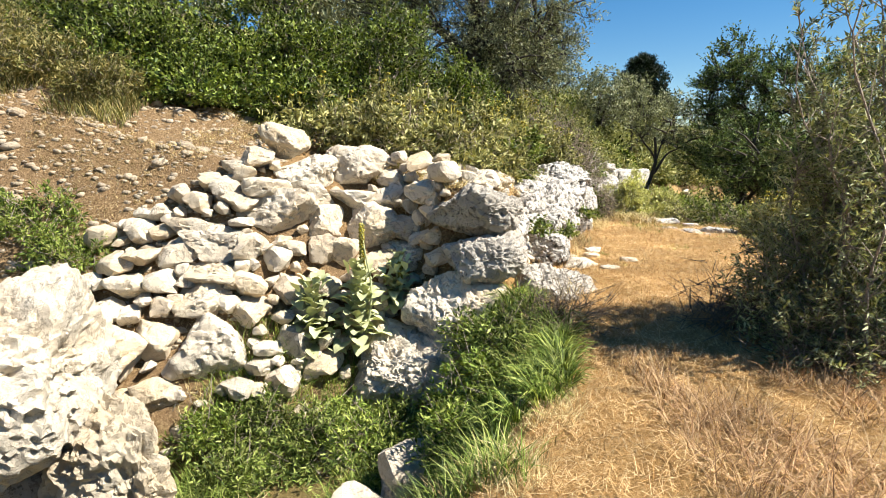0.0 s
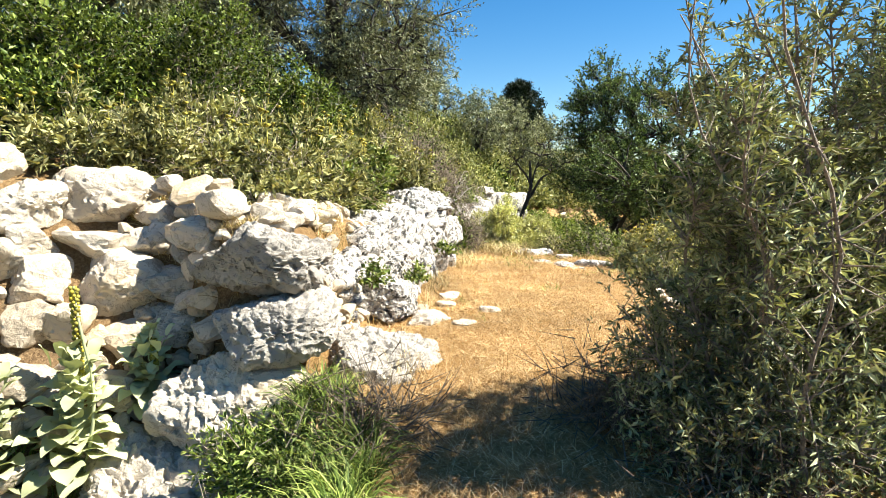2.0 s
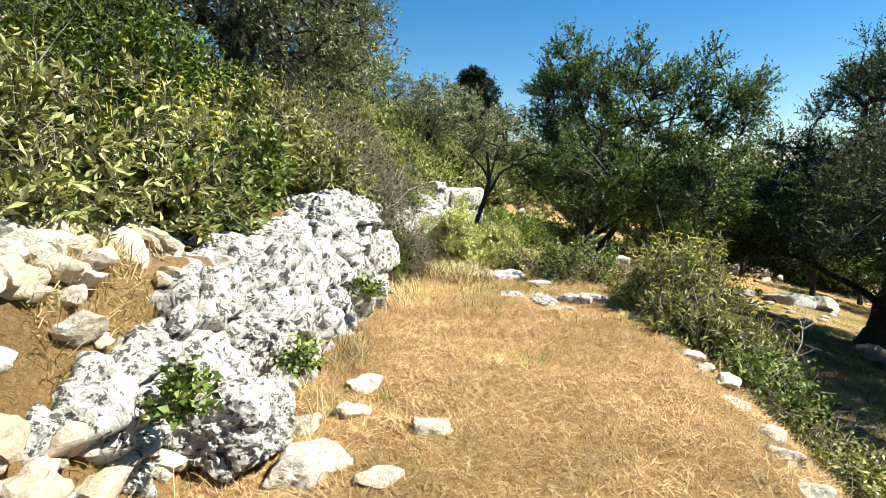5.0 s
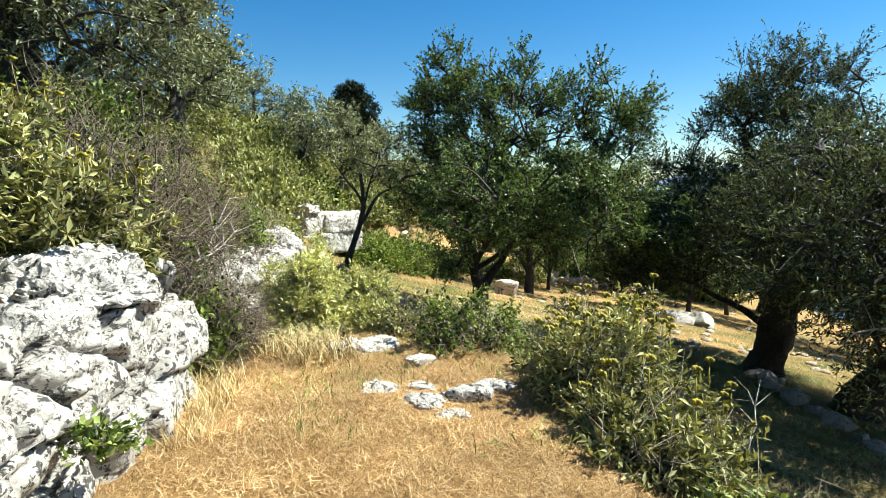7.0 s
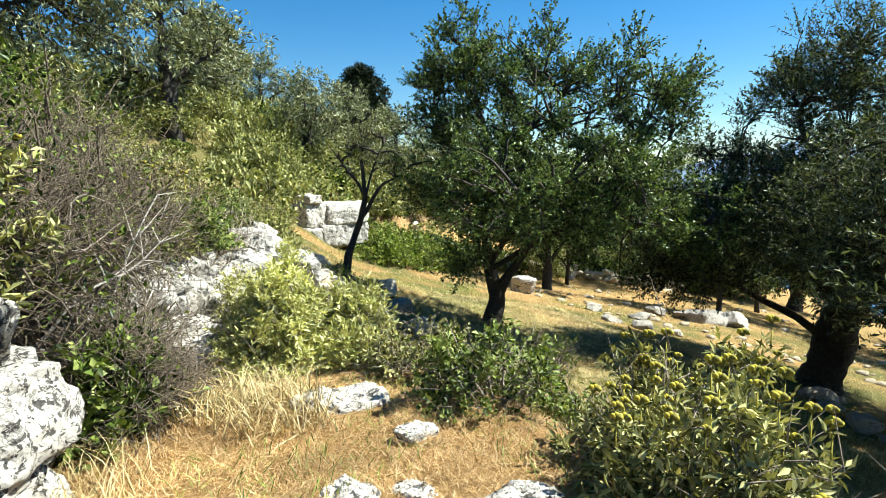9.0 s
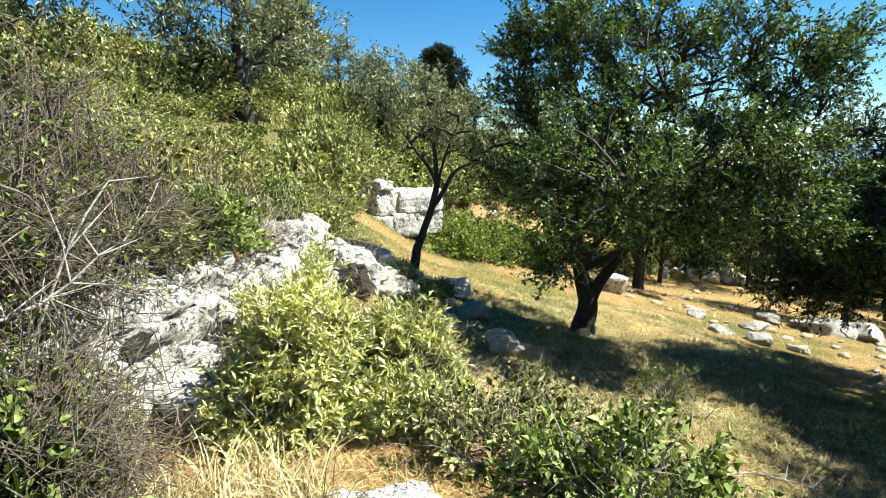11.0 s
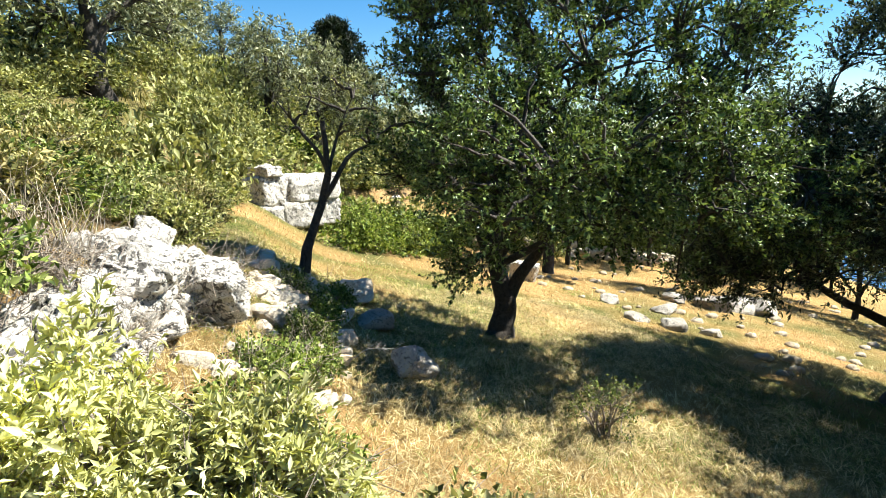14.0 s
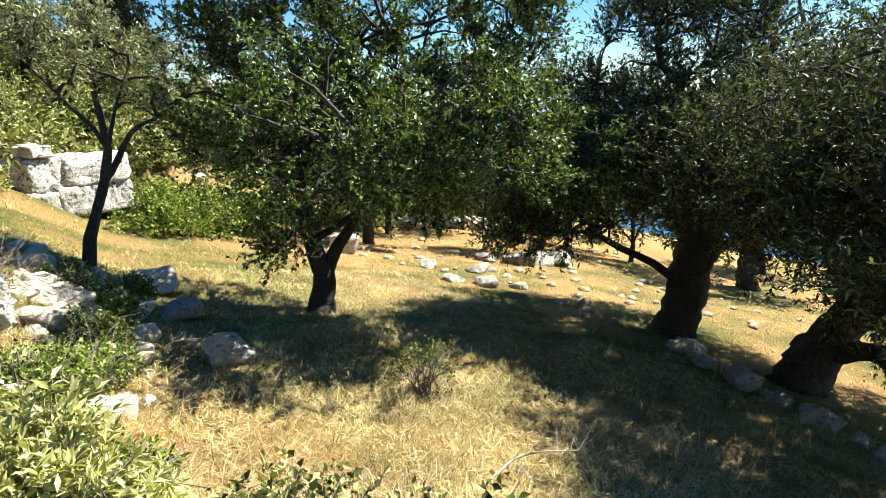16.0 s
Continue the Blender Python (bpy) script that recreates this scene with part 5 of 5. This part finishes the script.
# ---- mullein, weeds and grass ----
def mullein(at, seed, size, stalk):
    rng = np.random.default_rng(seed)
    ob = empty("mullein_plant", at, "felted pale green mullein with broad leaves below the wall", "plant", "mulleins")
    for k in range(96):
        a, el = k * 2.399 + rng.normal() * 0.2, 0.3 + 0.7 * (k / 70) + rng.normal() * 0.2
        L = size * (0.33 - 0.17 * k / 80) * rng.uniform(0.75, 1.15)
        base = np.array([rng.normal() * 0.05, rng.normal() * 0.05, 0.03 + size * 0.45 * k / 60])
        u = np.linspace(0, 1, 12)
        out = np.array([math.cos(a), math.sin(a), 0])
        bend = el - rng.uniform(0.5, 1.3) * u ** 1.5
        step = np.stack([np.cos(bend)] * 3, 1) * out + np.sin(bend)[:, None] * np.array([0, 0, 1.0])
        line = base + np.cumsum(step, 0) * L / 12
        wid = L * 0.27 * np.sin(np.pi * np.clip(u * 0.93 + 0.06, 0, 1)) ** 0.8
        side = np.array([-math.sin(a), math.cos(a), 0])
        wav = 0.22 * np.sin(u * 9 + k)[:, None] * np.array([0, 0, 1.0])
        v = np.concatenate([line - side * wid[:, None] + (0.35 + wav) * wid[:, None] * np.array([0, 0, 1.0]), line, line + side * wid[:, None] + (0.35 - wav) * wid[:, None] * np.array([0, 0, 1.0])])
        i = np.arange(11)[:, None]
        f = np.concatenate([np.concatenate([i, i + 12, i + 13, i + 1], 1), np.concatenate([i + 12, i + 24, i + 25, i + 13], 1)])
        part("leaf", mesh_of("leaf", v, f, M_MULLEIN, True), ob)
    if stalk:
        v, f = tube(curve((0, 0, 0), (0.03, 0.02, stalk), 0, 8, seed), np.linspace(0.014, 0.008, 8), 6)
        part("stalk", mesh_of("stalk", v, f, M_MULLEIN, True), ob)
        heads = []
        for k in range(110):
            h = stalk * (0.55 + 0.45 * k / 110)
            a = k * 2.4
            v, f = BALL[1]
            heads.append((v * 0.014 * rng.uniform(0.7, 1.2) + (0.02 * math.cos(a) + 0.03, 0.02 * math.sin(a) + 0.02, h), f))
        part("flower_spike", mesh_of("flower_spike", *join(*heads), M_YELLOW), ob, "yellow flower spike")


mullein((-0.85, 5.62, -0.45), 1, 1.15, 1.3)
mullein((-1.3, 5.5, -0.5), 2, 1.05, 0)
mullein((-0.5, 5.95, -0.1), 3, 0.75, 0.5)


def blades(x, y, length, rng, width=0.006, flat=0.3, droop=0.5, z=None):
    """Grass: two bent pieces a blade."""
    k = len(x)
    p = np.stack([x, y, (ground_z(x, y) if z is None else z) + 0.002], 1)
    a = rng.random(k) * 2 * np.pi
    out = np.stack([np.cos(a), np.sin(a), 0 * a], 1)
    lift = np.clip(rng.normal(flat, 0.35, k), 0.08, 1.4)[:, None]
    L = (np.broadcast_to(length, k) * rng.uniform(0.5, 1.4, k))[:, None]
    d1 = unit(out + lift * np.array([0, 0, 1.5]))
    d2 = unit(d1 + out * droop - np.array([0, 0, droop * 0.6]))
    s = np.stack([-np.sin(a), np.cos(a), 0.3 * rng.normal(size=k)], 1) * width
    m = p + d1 * L * 0.55
    v = np.stack([p - s * 0.5, p + s * 0.5, m + s * 0.4, m - s * 0.4, m + d2 * L * 0.45], 1).reshape(-1, 3)
    i = np.arange(k)[:, None] * 5
    f = np.concatenate([i + (0, 1, 2), i + (0, 2, 3), i + (3, 2, 4)], 1).reshape(-1, 3)
    return v, f


def tufted(x, y, per, length, rng, width):
    """Tufts of grass: blades that fan out from one foot."""
    k = len(x) * per
    a = rng.random(k) * 2 * np.pi
    size = np.repeat(rng.uniform(0.55, 1.25, len(x)), per)
    away = np.stack([np.cos(a), np.sin(a), 0 * a], 1)
    px, py = np.repeat(x, per) + 0.03 * away[:, 0], np.repeat(y, per) + 0.03 * away[:, 1]
    foot = np.stack([px, py, ground_z(px, py) - 0.01], 1)
    L = (length * size * rng.uniform(0.5, 1.2, k))[:, None]
    up = np.array([0, 0, 1.0])
    lean = rng.uniform(0.1, 0.7, (k, 1))
    d1 = unit(away * lean + up)
    d2 = unit(away * (lean + 0.5) + up * 0.75)
    d3 = unit(away * (lean + 1.0) + up * rng.uniform(-0.6, 0.4, (k, 1)))
    s = np.stack([-np.sin(a), np.cos(a), 0.4 * rng.normal(size=k)], 1) * width * 0.5
    m, n = foot + d1 * L * 0.4, foot + d1 * L * 0.4 + d2 * L * 0.32
    v = np.stack([foot - s * 0.7, foot + s * 0.7, m + s, m - s, n + s * 0.8, n - s * 0.8, n + d3 * L * 0.3], 1).reshape(-1, 3)
    i = np.arange(k)[:, None] * 7
    return v, np.concatenate([i + (0, 1, 2), i + (0, 2, 3), i + (3, 2, 4), i + (3, 4, 5), i + (5, 4, 6)], 1).reshape(-1, 3)


grng = np.random.default_rng(9)


def patch(n, x0, x1, y0, y1, keep):
    x, y = grng.uniform(x0, x1, n), grng.uniform(y0, y1, n)
    k = keep(x, y)
    return x[k], y[k]


def clumpy(x, y, scale, seed, cut):
    return fbm(np.stack([x, y, 0 * x], -1) * scale, seed, 3) > cut


def hollow_edge(y):
    return np.interp(y, (-4, 0, 2, 3.2, 4.5, 5.7, 6.3), (-1.6, -0.9, 0.05, 0.7, 0.95, 0.75, 0.55))


on_path = lambda x, y: (x < path_edge(y) + 0.5) & (x > np.where(y < 5.9, hollow_edge(y) - 0.15, wall_line(y) + 0.05))
sets = [blades(*patch(330000, -1.5, 6.2, 0.2, 13.2, on_path), 0.075, grng, 0.0028, 0.16, 0.2)]
sets.append(blades(*patch(45000, -1.5, 6.2, 0.2, 13.2, lambda x, y: on_path(x, y) & clumpy(x, y, 1.6, 3, 0.15)), 0.15, grng, 0.003, 0.5, 0.25))
tagged(new("straw_on_path", mesh_of("straw_on_path", *join(*sets), M_GOLD)), "trampled golden dry straw covering the path", "dry grass", kind="stuff")
lower = lambda x, y: (x > np.maximum(path_edge(y) + 0.6, wall_line(y) + 0.3)) | ((y > 13) & (x > wall_line(y) + 0.3))
sets = [blades(*patch(170000, 4.5, 14, 9, 22, lower), 0.10, grng, 0.0048, 0.3, 0.5), blades(*patch(22000, 6, 30, 12, 34, lower), 0.15, grng, 0.011, 0.5, 0.5)]
sets.append(blades(*patch(30000, 5.0, 11.0, 11.0, 18.0, lambda x, y: lower(x, y) & clumpy(x, y, 1.1, 66, -0.05)), 0.2, grng, 0.0055, 0.28, 0.6))
tagged(new("straw_on_terrace", mesh_of("straw_on_terrace", *join(*sets), M_STRAW)), "sparse dry grass on the lower terrace", "dry grass", kind="stuff")
sets = [blades(*patch(80000, 4.5, 16, 9, 24, lambda x, y: lower(x, y) & clumpy(x, y, 0.7, 8, -0.1)), 0.10, grng, 0.005, 0.5, 0.5)]
sets.append(blades(*patch(9000, 2.2, 5.6, 5, 13, lambda x, y: on_path(x, y) & clumpy(x, y, 1.1, 18, 0.35)), 0.1, grng, 0.005, 0.6, 0.5))
tagged(new("green_grass", mesh_of("green_grass", *join(*sets), M_GRASS)), "thin green grass growing through the straw", "grass", kind="stuff")
withered = blades(*patch(15000, 1.3, 4.2, 0.9, 3.9, lambda x, y: clumpy(x, y, 1.5, 61, 0.0)), 0.2, grng, 0.0045, 0.45, 0.4)
tagged(new("withered_stalks", mesh_of("withered_stalks", *withered, M_RUSSET)), "heap of withered russet stalks beside the path", "dry grass", kind="stuff")
in_hollow = lambda x, y: (x < hollow_edge(y) + 0.1) & (y < foot_of_line(x) + 0.1)
foot_of_line = lambda x: np.interp(x, (-9, -3.4, -2, -1, -0.4, 0.0, 0.6), (4.2, 5.0, 5.25, 5.6, 5.6, 5.5, 6.1))
sets = [blades(*patch(26000, -2.2, 1.3, 2.5, 6.2, lambda x, y: in_hollow(x, y) & clumpy(x, y, 1.6, 4, 0.05) & ~((x > -0.3) & (y > 4.5))), 0.26, grng, 0.0065, 1.0, 0.5),
        tufted(*patch(420, -0.1, 1.4, 3.3, 5.6, lambda x, y: (x < hollow_edge(y) + 0.08) & (x > np.interp(y, (3.5, 4.3, 5.1), (0.0, 0.15, 0.35)))), 34, 0.29, grng, 0.008)]
tagged(new("lush_grass", mesh_of("lush_grass", *join(*sets), M_GRASS)), "tall fresh green grass at the foot of the wall", "grass", kind="stuff")
for k, (x, y, r, h) in enumerate(((-0.6, 4.6, 0.5, 0.4), (-1.2, 4.7, 0.5, 0.45), (-0.2, 4.2, 0.4, 0.35), (0.1, 4.6, 0.4, 0.4), (-1.7, 4.4, 0.35, 0.3), (-3.7, 5.6, 0.5, 0.4), (-4.3, 5.8, 0.6, 0.5), (-1.6, 4.9, 0.35, 0.3), (-1.0, 5.1, 0.4, 0.35), (-2.05, 4.7, 0.3, 0.25), (-0.5, 5.05, 0.35, 0.3), (0.35, 5.1, 0.35, 0.35), (0.35, 4.3, 0.35, 0.45), (0.55, 4.75, 0.3, 0.4), (0.1, 3.9, 0.3, 0.35))):
    shrub("green_weed", at_ground(x, y, 0.03), (r, r, h), "leafy green weeds in the hollow", "weed", (0.05, 0.014), M_BRAMBLE if k % 3 == 1 else M_GRASS, prng, 44, 9, 10, 0.2, "green weeds", low=0.05, bare=14)
rim = blades(*patch(60000, -1.5, 1.4, 0.5, 6.0, lambda x, y: (np.abs(x - hollow_edge(y) + 0.12) < 0.26) & clumpy(x, y, 2.4, 83, 0.0)), 0.11, grng, 0.0032, 0.5, 0.5)
rim2 = blades(*patch(9000, -2.4, 1.0, 2.6, 5.6, lambda x, y: in_hollow(x, y) & clumpy(x, y, 1.9, 85, 0.0)), 0.2, grng, 0.005, 0.8, 0.5)
tagged(new("dry_rim", mesh_of("dry_rim", *join(rim, rim2), M_STRAW)), "dry straw hanging over the rim of the hollow", "dry grass", kind="stuff")
litter = blades(*patch(26000, -6, -1.9, 5.2, 8.3, lambda x, y: clumpy(x, y, 1.4, 97, -0.05)), 0.08, grng, 0.004, 0.4, 0.5)
tagged(new("bank_litter", mesh_of("bank_litter", *litter, M_STRAW)), "thin dry stalks lying on the bare bank", "dry grass", kind="stuff")
gap_straw = blades(*patch(16000, -0.9, 1.2, 6.0, 8.0, lambda x, y: (x < wall_line(y) + 0.1) & clumpy(x, y, 1.8, 99, -0.2)), 0.15, grng, 0.005, 0.6, 0.5)
tagged(new("gap_straw", mesh_of("gap_straw", *gap_straw, M_STRAW)), "dry grass between the wall corner and the outcrop", "dry grass", kind="stuff")
tall = lambda x, y: (wall_line(y) - x > 2.0) & (y > 7.0 - 0.1 * x * 0)
sets = [blades(*patch(22000, -8, -3.9, 6.8, 12, lambda x, y: tall(x, y) & clumpy(x, y, 0.8, 14, -0.05)), 0.3, grng, 0.01, 1.2, 0.35)]
tagged(new("bank_grass", mesh_of("bank_grass", *join(*sets), M_BANKGRASS)), "tall yellowing grass on the bank above the wall", "dry grass", kind="stuff")

foot_grass = lambda x, y: (x > np.interp(y, (11.4, 12.1, 12.7, 13.4, 14.2), (2.95, 2.9, 3.15, 3.6, 3.95)))
for mat, name, n, words in ((M_STRAW, "dry_tufts", 3600, "tall dry grass tufts at the foot of the ledge"), (M_BANKGRASS, "green_tufts", 4000, "tall yellow-green grass tufts at the foot of the ledge")):
    tufts = blades(*patch(n, 2.8, 4.3, 11.3, 14.2, lambda x, y: foot_grass(x, y) & clumpy(x, y, 1.5, 24 + n, 0.0)), 0.3, grng, 0.007, 0.8, 0.6)
    tagged(new(name, mesh_of(name, *tufts, mat)), words, "grass", kind="stuff")
edge_tufts = blades(*patch(16000, 0.6, 3.4, 5.5, 11.8, lambda x, y: (np.abs(x - wall_line(y) - 0.5) < 0.25) & clumpy(x, y, 2.0, 41, 0.0)), 0.22, grng, 0.005, 0.9, 0.4)
tagged(new("dry_fringe", mesh_of("dry_fringe", *edge_tufts, M_STRAW)), "fringe of dry grass along the foot of the outcrop", "dry grass", kind="stuff")
for k, (x, y, r, h) in enumerate(((-5.2, 8.0, 0.8, 0.7), (-4.6, 7.7, 0.6, 0.45), (-5.9, 7.6, 0.9, 0.9), (-6.6, 8.6, 0.9, 1.1))):
    shrub("slope_shrub", at_ground(x, y), (r, r, h), "yellow-green grassy scrub above the bare bank", "bush", (0.07, 0.014), M_BANKGRASS, prng, 70, 10, 10, 0.28, "slope scrub", up=0.8)
hill = lambda x, y: (wall_line(y) - x > 0.4) & clumpy(x, y, 0.5, 52, -0.3)
sets = [blades(*patch(24000, -8, 7, 13, 27, hill), 0.38, grng, 0.014, 1.2, 0.4), blades(*patch(20000, -22, 14, 24, 50, hill), 0.6, grng, 0.04, 1.2, 0.4)]
tagged(new("hill_grass", mesh_of("hill_grass", *join(*sets), M_BANKGRASS)), "rough yellow-green grass over the hillside", "grass", kind="stuff")
for k, (x, y, r, h) in enumerate(((5.5, 16.0, 0.45, 0.35), (6.1, 17.2, 0.4, 0.3), (5.9, 16.3, 0.35, 0.3), (5.3, 15.2, 0.45, 0.4), (6.6, 18.2, 0.35, 0.3), (6.3, 19.0, 0.4, 0.35), (5.6, 14.6, 0.4, 0.4), (7.2, 19.6, 0.35, 0.3))):
    shrub("green_weed", at_ground(x, y, 0.03), (r, r, h), "low green weeds among stones below the ledge", "weed", (0.045, 0.02), M_BRAMBLE if k % 2 else M_GRASS, prng, 36, 8, 8, 0.17, "weeds among stones", low=0.05)

dry_stems = blades(*patch(5200, 1.6, 5.2, 11.9, 17.0, lambda x, y: (wall_line(y) - x > -0.25) & (wall_line(y) - x < 1.2) & clumpy(x, y, 1.2, 93, -0.1)), 0.75, grng, 0.006, 1.4, 0.2)
tagged(new("dry_stems", mesh_of("dry_stems", *dry_stems, M_STEM)), "bleached dry stems standing along the top of the ledge", "dry grass", kind="stuff")


def stick(at, tip, r, seed, label):
    """A dead branch with side twigs."""
    c = curve((0, 0, 0), np.subtract(tip, at), 0.03, 9, seed)
    rng = np.random.default_rng(seed)
    v, f = tube(c, np.linspace(r, r * 0.3, 9), 5)
    L = float(np.linalg.norm(c[-1]))
    a = c[rng.integers(2, 9, 14)]
    b = a + unit(rng.normal(size=a.shape) + unit(c[-1])) * L * rng.uniform(0.1, 0.35, (14, 1))
    ob = new("dead_branch", mesh_of("dead_branch", v, f, M_DEADWOOD, True))
    ob.location = at
    tagged(ob, label, "branch", "dead branches")
    for k in range(14):
        part("twig", mesh_of("twig", *spikes(a[k:k + 1], b[k:k + 1], r * 0.4), M_DEADWOOD), ob)


stick((6.6, 9.0, gz(6.6, 9.0) - 0.02), (7.3, 9.5, gz(6.6, 9.0) + 1.1), 0.014, 3, "bleached dead branch sticking up from the brambles")
stick((8.0, 13.6, gz(8.0, 13.6)), (9.3, 13.4, gz(9.3, 13.4) + 0.15), 0.014, 4, "bleached dead branch lying on the dry grass")
stick((7.0, 9.6, gz(7.0, 9.6) - 0.02), (7.0, 9.9, gz(7.0, 9.6) + 1.0), 0.01, 5, "thin dead branch standing in the brambles")
stick((6.5, 17.0, gz(6.5, 17.0)), (7.0, 16.6, gz(6.9, 16.6) + 0.5), 0.007, 6, "thin dry stem leaning by the boulder")
for k, (x, y, dx, dy, dz) in enumerate(((2.75, 11.9, 0.5, 0.9, 0.9), (2.6, 12.3, 0.7, 0.3, 1.4), (2.9, 12.2, 0.35, 1.0, 0.2), (2.4, 12.1, 0.9, 0.2, 0.7), (2.7, 12.7, 0.6, 0.8, 1.0), (2.85, 13.0, 0.5, 0.9, 0.6))):
    stick((x, y, gz(x, y) - 0.03), (x + dx, y + dy, gz(x, y) + dz), 0.016, 30 + k, "bleached bent branch in the dry brush")


def vines():
    """Long bare bramble runners arching over one another."""
    rng = np.random.default_rng(58)
    ob = empty("bramble_runners", at_ground(2.7, 12.2), "tangle of long bare bramble runners over the outcrop", "bush", "dry brush")
    for k in range(110):
        y = rng.uniform(11.55, 13.3)
        x = float(wall_line(y)) + rng.uniform(-0.55, 0.35)
        foot = np.array([x - 2.7, y - 12.2, rng.uniform(0.0, 1.3) + (0.35 if x < wall_line(y) else 0.1)])
        a = rng.uniform(0, 2 * np.pi)
        reach = np.array([0.65 * math.cos(a), 0.75 * math.sin(a), rng.uniform(-0.5, 0.6)]) * rng.uniform(0.5, 1.1)
        u = np.linspace(0, 1, 12)[:, None]
        line = foot + reach * u + np.array([0, 0, 1.0]) * (rng.uniform(-0.1, 0.35) * np.sin(np.pi * u)) + 0.05 * np.stack([fbm(np.stack([u[:, 0] * 3 + 9 * k + 50 * q, 0 * u[:, 0], 0 * u[:, 0]], -1), 7, 3) for q in range(3)], 1)
        v, f = tube(line, np.linspace(0.0075, 0.0035, 12) * rng.uniform(0.6, 1.2), 5)
        part("runner", mesh_of("runner", v, f, M_BRUSH if k % 3 else M_TWIG, True), ob)


vines()
dead = np.array([-2.9, 1.3, 3.0])
limb = curve((-0.9, 0.4, 3.4), dead, -0.05, 8, 3)
lrng = np.random.default_rng(3)
la = limb[lrng.integers(3, 8, 22)]
lb = la + unit(lrng.normal(size=la.shape) + np.array([-0.8, 0.3, 0])) * lrng.uniform(0.2, 0.6, (22, 1))
tv, tf = tube(limb, np.linspace(0.03, 0.01, 8), 5)
part("dead_limb", mesh_of("dead_limb", *join((tv, tris(tf)), spikes(la, lb, 0.008)), M_DEADWOOD), shade_olive, "bleached bare limb")
# a small leafy weed rooted in the outcrop
for k, (x, y, z) in enumerate(((1.72, 7.85, 0.42), (2.32, 9.35, 0.5), (1.2, 7.0, 0.55))):
    shrub("wall_weed", (x, y, z), (0.1, 0.1, 0.16), "small green leafy weed growing from the rock", "weed", (0.04, 0.028), M_BRAMBLE, prng, 14, 5, 5, 0.12, "wall weeds", stems=6)

# ---- sea and far coast ----
v = np.array([(-200, -3000, -62), (4800, -3000, -62), (4800, 4800, -62), (-200, 4800, -62)], float)
m, t, b, _ = material("sea water")
t.links.new(stops(t, tex(t, "noise", 0.01, 4, 0.6, "World"), (0.3, (0.02, 0.07, 0.17)), (0.7, (0.03, 0.10, 0.22))), b.inputs["Base Color"])
b.inputs["Roughness"].default_value = 0.25
tagged(new("water", mesh_of("water", v, np.array([[0, 1, 2, 3]]), m)), "calm deep blue sea below the hillside", "sea", kind="structure")


def coast():
    n, k = 160, 14
    u, w = np.meshgrid(np.linspace(0, 1, n), np.linspace(0, 1, k))
    ang = np.radians(42 + 34 * u)
    dist = 2600 + 900 * w
    crest = 210 * np.sin(np.pi * np.clip(u, 0, 1)) ** 0.8 * (0.75 + 0.35 * fbm(np.stack([u * 7, w * 2, 0 * u], -1), 61, 4))
    z = -66 + crest * np.sin(np.pi * w * 0.6)
    pts = np.stack([np.sin(ang) * dist, np.cos(ang) * dist, z], -1).reshape(-1, 3)
    i, j = np.meshgrid(np.arange(k - 1), np.arange(n - 1), indexing="ij")
    q = (i * n + j).ravel()
    m, t, b, _ = material("haze-tinted far coast")
    # the blue of the distance haze is painted into the base colour
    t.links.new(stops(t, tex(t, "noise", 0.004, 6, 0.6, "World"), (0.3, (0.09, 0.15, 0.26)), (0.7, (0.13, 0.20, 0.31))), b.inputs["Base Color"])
    b.inputs["Roughness"].default_value = 1.0
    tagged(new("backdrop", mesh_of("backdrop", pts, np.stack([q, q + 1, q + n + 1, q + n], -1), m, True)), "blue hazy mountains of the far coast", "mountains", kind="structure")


coast()
